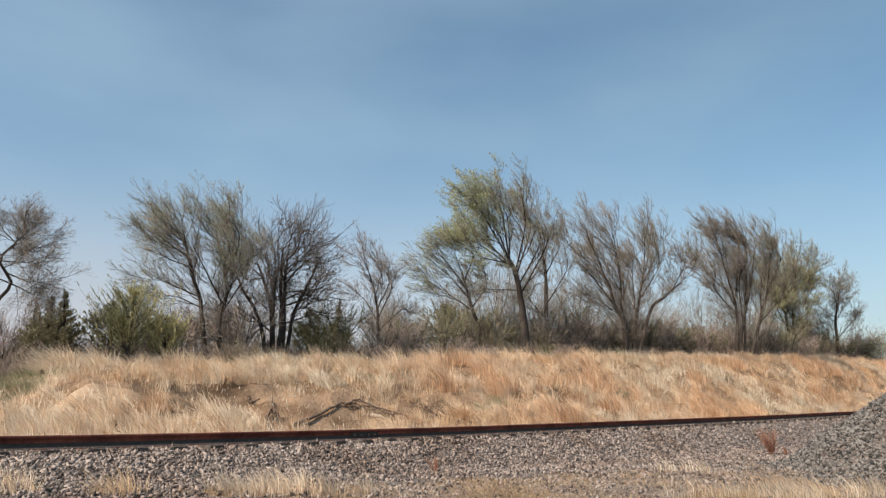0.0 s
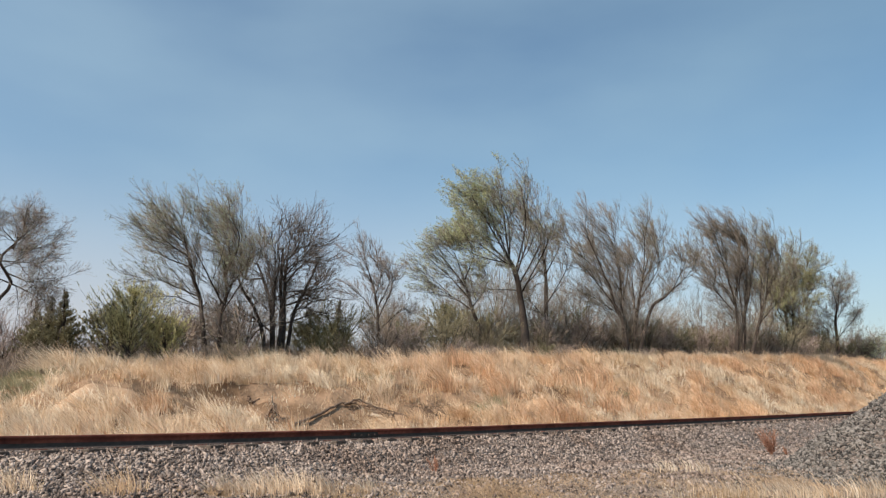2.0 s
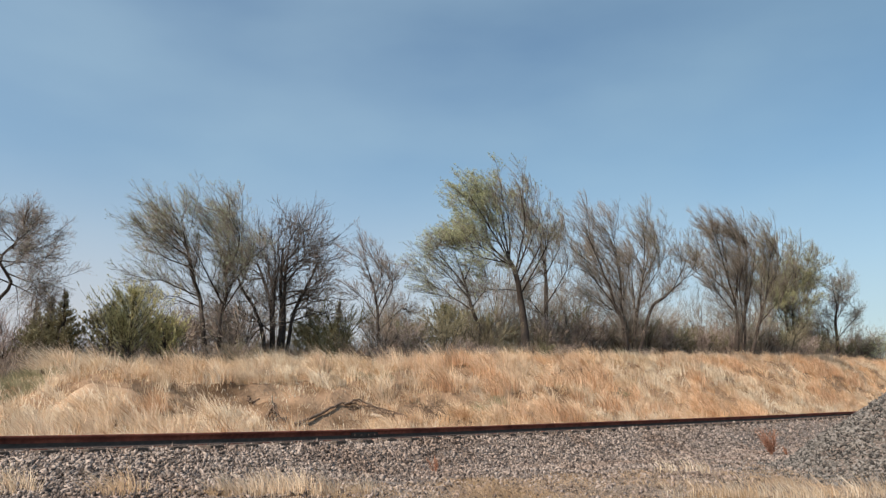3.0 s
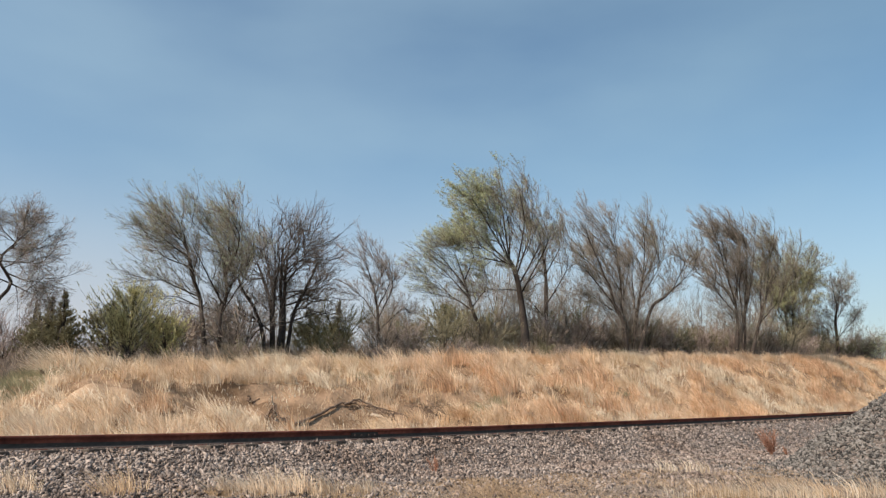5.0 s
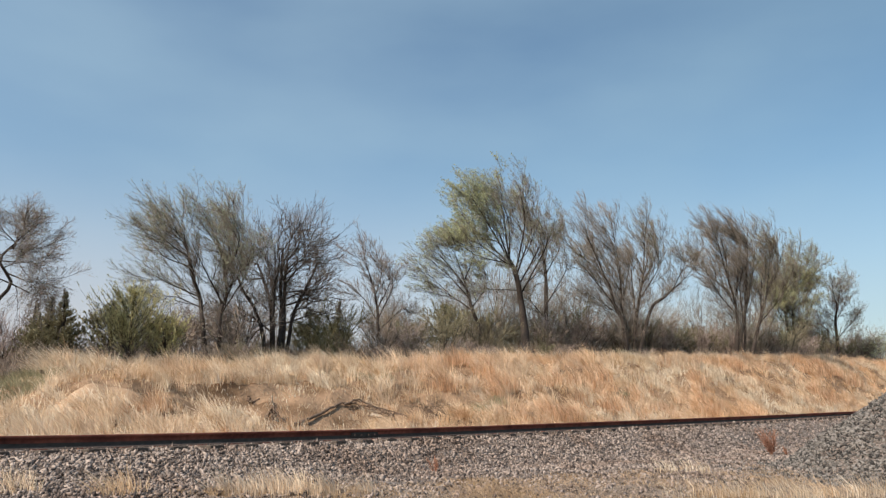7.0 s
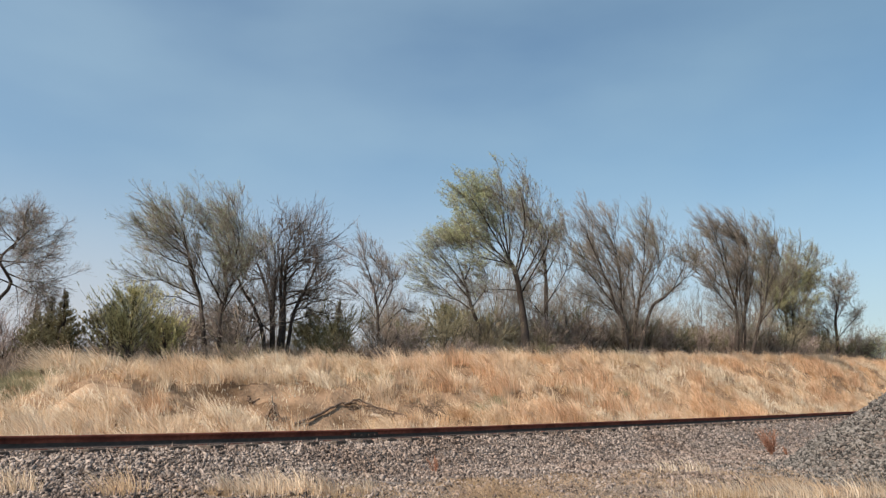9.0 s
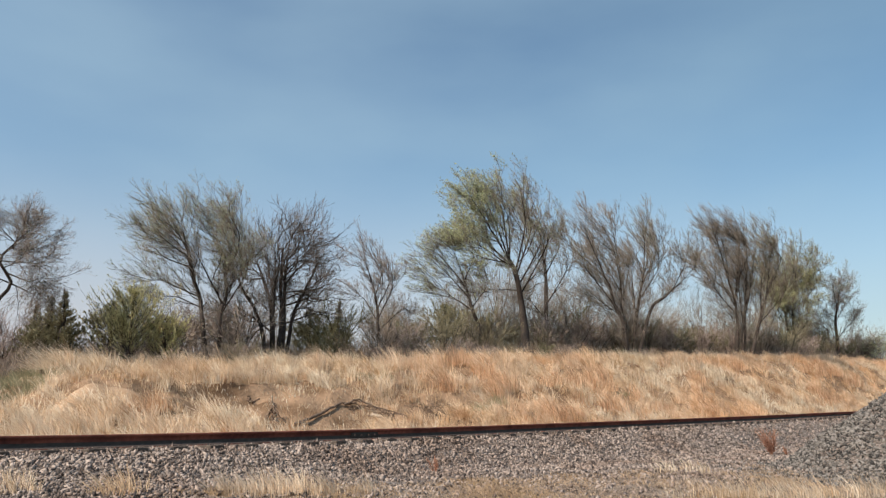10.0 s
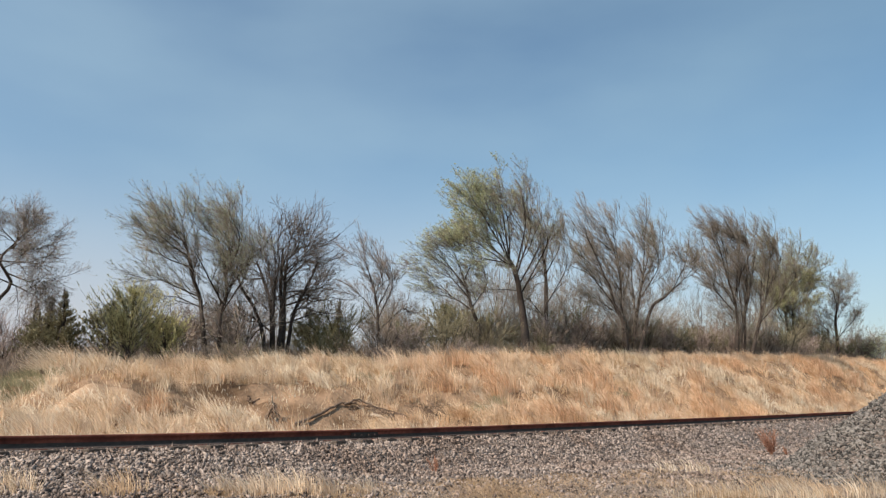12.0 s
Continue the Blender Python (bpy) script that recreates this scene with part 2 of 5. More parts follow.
def blades(rng, pos, height, width, lean, spread=0.25):
    """Grass blades as two-piece tapered strips, bent over by lean (a 3-vector per metre of height)."""
    n = len(pos)
    h = np.asarray(height) * rng.uniform(0.6, 1.15, n)
    a = rng.uniform(0, 2 * math.pi, n)
    side = np.stack([np.cos(a), np.sin(a) * 0.5, np.zeros(n)], -1) * (np.asarray(width) * rng.uniform(0.6, 1.3, n))[:, None] * 0.5
    tip = np.stack([rng.normal(0, spread, n), rng.normal(0, spread, n), np.ones(n)], -1) + lean
    start = np.stack([rng.normal(0, spread, n), rng.normal(0, spread, n), np.ones(n)], -1) * 0.5
    mid = pos + start * h[:, None]
    top = pos + (start * 0.45 + tip * 0.78) * h[:, None]
    V = np.stack([pos - side, pos + side, mid - side * 0.8, mid + side * 0.8, top - side * 0.2, top + side * 0.2], 1)
    b = np.arange(n)[:, None] * 6
    F = np.concatenate([b + np.array([0, 1, 3, 2]), b + np.array([2, 3, 5, 4])])
    return V.reshape(-1, 3), F


CORNERS = np.array([(1, 0, 0), (-1, 0, 0), (0, 1, 0), (0, -1, 0), (0, 0, 1), (0, 0, -1)], float)
SIDES = np.array([(0, 2, 4), (2, 1, 4), (1, 3, 4), (3, 0, 4), (2, 0, 5), (1, 2, 5), (3, 1, 5), (0, 3, 5)])


def stones(rng, pos, size):
    """Crushed stones: six-cornered shards, each stretched, skewed and chipped in its own way."""
    n = len(pos)
    V = CORNERS[None] * rng.uniform(0.6, 1.3, (n, 6, 1)) + rng.normal(0, 0.26, (n, 6, 3))
    V = V * (np.array([1.5, 1.0, 0.7]) * rng.uniform(0.75, 1.25, (n, 1, 3)))
    q = unit(rng.normal(0, 1, (n, 4)))
    w, x, y, z = q.T
    M = np.stack([1 - 2 * (y * y + z * z), 2 * (x * y - z * w), 2 * (x * z + y * w), 2 * (x * y + z * w), 1 - 2 * (x * x + z * z),
                  2 * (y * z - x * w), 2 * (x * z - y * w), 2 * (y * z + x * w), 1 - 2 * (x * x + y * y)], -1).reshape(n, 3, 3)
    V = np.einsum("nij,nkj->nki", M, V) * (size[:, None, None] * 0.5) + pos[:, None]
    F = (np.arange(n)[:, None, None] * 6 + SIDES[None]).reshape(-1, 3)
    return V.reshape(-1, 3), F


# ------------------------------------------------------------------ lie of the land
# u runs along the track, w across it: w = 0 on the near rail, positive towards the bank
ALONG = np.array([0.7151, 0.6990])
ACROSS = np.array([-0.6990, 0.7151])
RAIL_AT = 10.09


def plan(u, w):
    u, w = np.asarray(u, float), np.asarray(w, float)
    return u * ALONG[0] + (w + RAIL_AT) * ACROSS[0], u * ALONG[1] + (w + RAIL_AT) * ACROSS[1]


def rail_z(u):
    """Height of the running surface: a slack joint lets the track dip a little."""
    u = np.asarray(u, float)
    q = np.where(u < 11.5, (u - 11.5) / 9.3, (u - 11.5) / 24.4)
    return 0.82 + 0.075 * np.minimum(q * q, 1.3)


def ease(a, b, x):
    t = np.clip((x - a) / (b - a), 0, 1)
    return t * t * (3 - 2 * t)


def wave(x, y, size, seed):
    r = np.random.RandomState(seed)
    s = 0
    for k in range(6):
        a, p = r.uniform(0, 2 * math.pi), r.uniform(0, 2 * math.pi)
        f = 2 * math.pi / size * r.uniform(0.6, 1.6)
        s = s + np.sin((x * math.cos(a) + y * math.sin(a)) * f + p)
    return s / 6


def crest_w(u):
    return 11.5 - 0.04 * np.clip(np.asarray(u, float) - 5, 0, 60)


def crest_z(u):
    return np.interp(u, [-60, -5, 4.5, 6.2, 9, 15.5, 22, 30, 41, 60, 88, 140],
                     [1.1, 1.15, 1.48, 2.26, 2.28, 2.48, 2.98, 3.25, 3.75, 4.5, 5.0, 5.2])


def land_z(u, w):
    u, w = np.asarray(u, float), np.asarray(w, float)
    x, y = plan(u, w)
    bed = rail_z(u) - 0.235
    low = np.interp(u, [-40, -10, 2, 8, 20, 40, 120], [0.1, 0.3, 0.40, 0.2, -0.05, -0.1, -0.1])
    low = low + (0.08 - low) * ease(-2.5, -6.0, w) + 0.03 * wave(x, y, 2.5, 3)
    near = low + (bed - low) * ease(-2.1, -0.35, w) ** 0.9
    ditch = 0.12 + 0.012 * np.clip(u, -20, 90)
    far = bed - 0.05 + (ditch - bed + 0.05) * ease(2.2, 3.7, w)
    cw, cz = crest_w(u), crest_z(u)
    t = np.clip((w - 4.3) / (cw - 4.3), 0, 1)
    rise = 0.35 * t + 0.65 * (t * t * (3 - 2 * t))
    bank = ditch + (cz - ditch) * rise + (0.20 * wave(x, y, 3.2, 5) + 0.11 * wave(x, y, 1.3, 6)) * ease(4, 6, w)
    bank = bank + 0.045 * np.clip(w - cw - 2, 0, 30)
    # a scoured hollow in the bank with a low scarp at its head
    bank = bank - 0.26 * np.exp(-((u - 9.4) / 2.0) ** 4) * ease(9.2 + 0.12 * np.sin(2.1 * u), 8.85 + 0.12 * np.sin(2.1 * u), w) * ease(6.4, 8.2, w)
    bank = bank - 0.35 * np.exp(-(((u - 12.0) / 3.6) ** 2 + ((w - 6.6) / 1.3) ** 2))
    # burrows dug under the scarp
    for bu, bw in ((7.7, 8.95), (8.6, 9.1), (10.75, 8.75), (10.0, 9.0), (15.9, 6.8)):
        bank = bank - 0.22 * np.exp(-(((u - bu) / 0.34) ** 2 + ((w - bw) / 0.2) ** 2))
    z = np.where(w < 1.0, near, np.where(w < 4.0, far, bank))
    z = np.where((w >= 4.0) & (w < 4.3), np.maximum(ditch - 0.0, np.minimum(z, 9)), z)
    # far off everything levels out
    r = np.hypot(x, y)
    return z + (np.where(w > 4, 5.5, 1.0) - z) * ease(110, 420, r)


def land_xy(x, y):
    x, y = np.asarray(x, float), np.asarray(y, float)
    return land_z(x * ALONG[0] + y * ALONG[1], x * ACROSS[0] + y * ACROSS[1] - RAIL_AT)


def grid_mesh(name, us, ws, mat, lift=0.0, height=land_z):
    U, W = np.meshgrid(us, ws, indexing="ij")
    X, Y = plan(U, W)
    Z = height(U, W) + lift
    V = np.stack([X, Y, Z], -1).reshape(-1, 3)
    a, b = len(us), len(ws)
    k = (np.arange(a - 1)[:, None] * b + np.arange(b - 1)[None]).ravel()
    F = np.stack([k, k + b, k + b + 1, k + 1], -1)
    return mesh_from(name, V, F, mat, smooth=True)


def reach(lo, hi, step, far=3000, grow=1.35):
    mid = list(np.arange(lo, hi + step / 2, step))
    a, s = mid[-1], step
    while a < far:
        s *= grow
        a += s
        mid.append(a)
    a, s = mid[0], step
    while a > -far:
        s *= grow
        a -= s
        mid.insert(0, a)
    return np.array(mid)


def reach_two(steps, lo, hi, fine):
    """The same steps, finer between lo and hi."""
    return np.unique(np.concatenate([steps[(steps < lo) | (steps > hi)], np.arange(lo, hi, fine)]))


ground = part("ground", grid_mesh("ground", reach_two(reach(-8, 90, 0.7), 2.0, 20.0, 0.14), reach_two(reach(-12, 26, 0.4), 4.0, 12.0, 0.09), SOIL))
tagged(ground, "sandy tan soil bank under dry prairie grass", "ground", kind="structure")


def toe_w(u):
    """Where the thick ballast ends and thins out into the verge."""
    return -2.05 - 0.13 * np.clip(np.asarray(u, float) - 5, 0, 16)


def bed_height(U, W):
    z = land_z(U, W)
    return z + 0.03 - 0.14 * (1 - ease(-1.3, -0.5, W - toe_w(U)) + ease(3.2, 3.8, W))


verge = part("verge", grid_mesh("verge", np.arange(-40, 70, 0.8), np.concatenate([np.arange(-40, -10.5, 2.0), np.arange(-10.5, -0.9, 0.3)]), VERGE, 0.012))
tagged(verge, "grey-brown gravelly soil beside the ballast", "verge", kind="structure")
ballast = part("ballast", grid_mesh("ballast", np.arange(-14, 70, 0.4), np.arange(-6.0, 3.9, 0.2), BALLAST, 0.0, bed_height))
tagged(ballast, "grey-brown crushed stone ballast bed under the track", "ballast", kind="structure")


# ------------------------------------------------------------------ the track
def rail_profile():
    """Flat-bottomed rail, 0.17 m high: half outline from the foot up, mirrored."""
    half = [(0.070, 0.0), (0.070, 0.011), (0.022, 0.026), (0.009, 0.045), (0.009, 0.075), (0.009, 0.112), (0.020, 0.128), (0.035, 0.134),
            (0.036, 0.160), (0.030, 0.168), (0.012, 0.170)]
    return np.array(half + [(-x, z) for x, z in reversed(half)])


def make_rail(track, w, drop, label):
    us = np.arange(-14, 72, 0.5)
    pr = rail_profile()
    X, Y = plan(us[:, None], w + pr[None, :, 0])
    Z = rail_z(us)[:, None] - drop - 0.17 + pr[None, :, 1]
    V = np.stack([X, Y, Z], -1)
    n = len(pr)
    i = np.arange(n)
    b = np.arange(len(us) - 1)[:, None] * n
    F = np.stack([b + i, b + (i + 1) % n, b + n + (i + 1) % n, b + n + i], -1).reshape(-1, 4)
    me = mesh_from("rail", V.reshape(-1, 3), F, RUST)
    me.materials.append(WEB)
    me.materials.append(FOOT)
    # dusty foot, lower web coloured dark as shade under the head, rust above
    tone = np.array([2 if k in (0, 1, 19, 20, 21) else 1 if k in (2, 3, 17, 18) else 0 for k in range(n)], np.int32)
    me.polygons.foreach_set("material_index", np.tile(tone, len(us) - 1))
    return part("rail", me, track, label)


def box_verts(x0, x1, y0, y1, z0, z1, bevel=0.01):
    bm = bmesh.new()
    bmesh.ops.create_cube(bm, size=1.0)
    for v in bm.verts:
        v.co = Vector(((x0 + x1) / 2 + v.co.x * (x1 - x0), (y0 + y1) / 2 + v.co.y * (y1 - y0), (z0 + z1) / 2 + v.co.z * (z1 - z0)))
    bmesh.ops.bevel(bm, geom=list(bm.edges), offset=bevel, segments=1, affect="EDGES")
    return bm


def bm_mesh(name, bm, mat):
    me = bpy.data.meshes.new(name)
    bm.to_mesh(me)
    bm.free()
    me.materials.append(mat)
    return me


TRACK_TURN = Matrix.Rotation(math.atan2(ALONG[1], ALONG[0]), 4, "Z")


def track_place(u, w, z):
    x, y = plan(u, w)
    return Matrix.Translation((float(x), float(y), float(z))) @ TRACK_TURN


def make_track():
    track = tagged(new("railway_track"), "rusty railway track on grey crushed stone ballast", "railway track")
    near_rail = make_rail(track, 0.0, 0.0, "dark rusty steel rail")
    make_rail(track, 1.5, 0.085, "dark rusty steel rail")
    tie_me = bm_mesh("tie", box_verts(-0.11, 0.11, -0.55, 2.05, -0.17, 0.0, 0.012), TIE)
    plate_me = bm_mesh("tie_plate", box_verts(-0.09, 0.09, -0.14, 0.14, -0.012, 0.008, 0.003), RUST)
    for k in range(150):
        u = -13.5 + k * 0.54
        tie = part("tie", tie_me, track)
        tie.matrix_basis = track_place(u, 0, rail_z(u) - 0.178) @ pose(0, 0, 0, -3.2, 0, 0)
        part("tie_plate", plate_me, tie)
    # joint bars bolted to the web of the near rail
    bar = box_verts(-0.30, 0.30, -0.032, -0.010, 0.030, 0.118, 0.006)
    bar_me = bm_mesh("joint_bar", bar, WEB)
    bolt = bmesh.new()
    bmesh.ops.create_cone(bolt, cap_ends=True, segments=6, radius1=0.018, radius2=0.016, depth=0.022)
    bolt_me = bm_mesh("bolt", bolt, FOOT)
    jb = part("joint_bar", bar_me, near_rail, "worn steel joint bar")
    jb.matrix_basis = track_place(7.9, 0, rail_z(7.9) - 0.17)
    for x in (-0.22, -0.08, 0.08, 0.22):
        b = part("bolt", bolt_me, track)
        b.matrix_basis = track_place(7.9, 0, rail_z(7.9) - 0.17) @ pose(x, -0.04, 0.074, 90, 0, 0)
    return track


make_track()

rng = np.random.RandomState(11)


def ballast_stones():
    n = 140000
    u = 0.2 + 44 * rng.uniform(0, 1, n) ** 1.9
    w = rng.uniform(-5.6, -0.10, n)
    keep = rng.uniform(0, 1, n) < np.where(w > toe_w(u), 1.0, np.interp(u, [8, 13], [0.42, 0.8]) * np.exp((w - toe_w(u)) * 0.5))
    keep &= (u < 20) | (rng.uniform(0, 1, n) < 0.4)
    u, w = u[keep], w[keep]
    x, y = plan(u, w)
    size = (0.021 + 0.039 * rng.uniform(0, 1, len(u)) ** 1.6) * (1 + 0.012 * u)
    z = np.maximum(bed_height(u, w), land_z(u, w) + 0.012) + size * rng.uniform(0.0, 0.4, len(u))
    return stones(rng, np.stack([x, y, z], -1), size)


v, f = ballast_stones()
tagged(part("ballast_stones", mesh_from("ballast_stones", v, f, STONE)), "loose grey and buff crushed ballast stones", "gravel",
       kind="stuff")


# ------------------------------------------------------------------ gravel heap
HEAP_AT, HEAP_TOP = (9.7, 13.0), 2.35


def heap_z(x, y):
    r = np.hypot(x - HEAP_AT[0], y - HEAP_AT[1])
    cone = HEAP_TOP - 0.68 * np.sqrt(r * r + 0.12) + 0.07 * wave(x, y, 1.6, 9) + 0.03 * wave(x, y, 0.5, 10)
    return cone


def make_heap():
    heap = tagged(new("gravel_heap"), "heap of dark grey crushed gravel beside the track", "gravel heap")
    g = np.arange(-4.2, 4.21, 0.12)
    X, Y = np.meshgrid(HEAP_AT[0] + g, HEAP_AT[1] + g, indexing="ij")
    Z = np.maximum(heap_z(X, Y), land_xy(X, Y) - 0.08)
    a = len(g)
    k = (np.arange(a - 1)[:, None] * a + np.arange(a - 1)[None]).ravel()
    part("body", mesh_from("body", np.stack([X, Y, Z], -1).reshape(-1, 3), np.stack([k, k + a, k + a + 1, k + 1], -1), BALLAST, True), heap)
    n = 24000
    r, an = 4.6 * np.sqrt(rng.uniform(0, 1, n)), rng.uniform(math.pi * 0.72, math.pi * 1.62, n)
    x, y = HEAP_AT[0] + r * np.cos(an), HEAP_AT[1] + r * np.sin(an)
    size = 0.026 + 0.05 * rng.uniform(0, 1, n) ** 1.4
    z = np.maximum(heap_z(x, y), land_xy(x, y)) + size * rng.uniform(0.0, 0.35, n)
    keep = (r < 3.6) | (rng.uniform(0, 1, n) < 0.5)
    v, f = stones(rng, np.stack([x, y, z], -1)[keep], size[keep])
    tagged(part("gravel", mesh_from("gravel", v, f, PILESTONE), heap), kind="stuff")


make_heap()


# ------------------------------------------------------------------ grass
LEAN = np.array([-0.40, -0.05, 0.0])


def bare(u, w):
    """Share of the ground that is bare: the scoured hollow and the sand hump."""
    terrace = 1.2 * np.exp(-(((u - 9.6) / 1.9) ** 2 + ((w - 8.3) / 0.75) ** 2) ** 2)
    hollow = 1.0 * np.exp(-(((u - 11.8) / 2.2) ** 2 + ((w - 7.6) / 1.15) ** 2) ** 1.5) + 0.6 * np.exp(-(((u - 15.2) / 1.9) ** 2 + ((w - 6.8) / 0.8) ** 2) ** 1.5)
    hollow = hollow + np.exp(-(((u - 10.6) / 0.9) ** 2 + ((w - 5.8) / 1.5) ** 2) ** 1.5)
    hump = 1.2 * np.exp(-(((u - 6.4) / 1.05) ** 2 + ((w - 8.7) / 0.8) ** 2) ** 2)
    return np.clip(terrace + hollow + hump, 0, 0.96)


def bank_grass():
    """Big bunches of radiating blades with low gaps between them."""
    n = 4300
    u = -3 + 100 * rng.uniform(0, 1, n) ** 1.6
    w = 4.0 + 13.0 * rng.uniform(0, 1, n)
    x, y = plan(u, w)
    lush = wave(x, y, 3.6, 21) + 0.5 * wave(x, y, 8.0, 22)
    keep = (rng.uniform(0, 1, n) > bare(u, w)) & (lush + 0.9 * ease(-2.0, -0.3, w - crest_w(u)) > rng.uniform(-1.0, 0.2, n)) & (w < crest_w(u) + 5.0)
    keep &= ~((u < 5.7) & (w > 9.9) & (rng.uniform(0, 1, n) < 0.85))
    u, w, lush = u[keep], w[keep], lush[keep]
    k = 54
    dist = np.hypot(*plan(u, w))
    rad = rng.uniform(0.13, 0.34, len(u)) * (1 + 0.010 * dist)
    tall = rng.uniform(0.26, 0.72, len(u)) * (1 + 0.2 * np.clip(lush, -0.6, 1)) * (1 - 0.5 * bare(u, w)) * (1 + 0.002 * dist)
    comb = LEAN + rng.normal(0, 0.34, (len(u), 3)) * np.array([1, 1, 0.3])
    an, d = rng.uniform(0, 2 * math.pi, (len(u), k)), rng.uniform(0, 1, (len(u), k)) ** 0.55
    du, dw = rad[:, None] * d * np.cos(an), rad[:, None] * d * np.sin(an)
    U, W = (u[:, None] + du).ravel(), (w[:, None] + dw).ravel()
    X, Y = plan(U, W)
    pos = np.stack([X, Y, land_z(U, W) - 0.02], -1)
    ox, oy = plan(du.ravel(), dw.ravel() - RAIL_AT)
    out = np.stack([ox, oy, np.zeros(len(ox))], -1) / np.repeat(rad, k)[:, None]
    h = np.repeat(tall, k) * (1.1 - 0.5 * d.ravel())
    return blades(rng, pos, h, np.repeat(0.0095 + 0.00047 * dist, k), np.repeat(comb, k, 0) + out * 0.7, 0.17)


def under_grass():
    """Short growth between the bunches."""
    n = 34000
    u, w = -3 + 90 * rng.uniform(0, 1, n) ** 1.8, rng.uniform(4.0, 16.0, n)
    some = (rng.uniform(0, 1, n) > bare(u, w) * 1.03) & (w < crest_w(u) + 4)
    u, w = u[some], w[some]
    x, y = plan(u, w)
    return blades(rng, np.stack([x, y, land_z(u, w) - 0.01], -1), 0.19, 0.008 + 0.0004 * np.hypot(x, y), LEAN, 0.35)


v, f = under_grass()
tagged(part("short_grass", mesh_from("short_grass", v, f, TURF)), "short dull tan grass between the taller bunches", "grass", kind="stuff")
v, f = bank_grass()
tagged(part("prairie_grass", mesh_from("prairie_grass", v, f, STRAW)), "dry straw-coloured prairie grass covering the bank", "grass",
       kind="stuff")


def verge_grass():
    n = 150000
    x, y = rng.uniform(-7.5, 9, n), 7.6 + 8 * rng.uniform(0, 1, n) ** 1.5
    u, w = x * ALONG[0] + y * ALONG[1], x * ACROSS[0] + y * ACROSS[1] - RAIL_AT
    patchy = wave(x, y, 1.6, 31) + 0.5 * wave(x, y, 0.5, 32)
    off = np.hypot(x - HEAP_AT[0], y - HEAP_AT[1]) > 3.6
    keep = (1.3 * patchy + 0.42 + 0.7 * np.exp(-((x - 0.6) / 1.7) ** 4) > rng.uniform(0, 1, n)) & off & (w < toe_w(u) - 0.65) & (np.abs(x) < y * 0.68)
    pos = np.stack([x, y, np.maximum(bed_height(u, w), land_z(u, w)) - 0.01], -1)[keep]
    return blades(rng, pos, 0.06 + 0.09 * np.clip(patchy[keep], 0, 1), 0.006, LEAN * 0.5, 0.6)


v, f = verge_grass()
tagged(part("verge_grass", mesh_from("verge_grass", v, f, TURF)), "short tan and green turf beside the ballast", "grass", kind="stuff")



def straw_litter():
    """Flattened straws lying about on the bank."""
    n = 22000
    u, w = -2 + 50 * rng.uniform(0, 1, n) ** 1.6, rng.uniform(4.2, 11.5, n)
    x, y = plan(u, w)
    some = rng.uniform(0, 1, n) > bare(u, w) * 0.6
    u, w, x, y, n = u[some], w[some], x[some], y[some], int(some.sum())
    pos = np.stack([x, y, land_z(u, w) + 0.004], -1)
    flat = rng.normal(0, 0.9, (n, 3)) * np.array([1, 1, 0]) + np.array([0, 0, -0.95])
    return blades(rng, pos, 0.24, 0.010 + 0.0002 * np.hypot(x, y), flat, 0.5)


v, f = straw_litter()
tagged(part("straw_litter", mesh_from("straw_litter", v, f, STRAW)), "flattened dry straw lying on the sandy bank", "straw", kind="stuff")
SWAYERS = []


def tussock_mesh(k, h, n, r, mat=STRAW, width=0.012):
    g = np.random.RandomState(100 + k)
    a, d = g.uniform(0, 2 * math.pi, n), r * g.uniform(0, 1, n) ** 0.7
    pos = np.stack([d * np.cos(a), d * np.sin(a), np.full(n, -0.04)], -1)
    V, F = blades(g, pos, h * (1.05 - 0.5 * d / r), width, LEAN * 1.2 + pos * np.array([0.8, 0.8, 0]) / r * 0.75, 0.11)
    return mesh_from("tussock", V, F, mat)


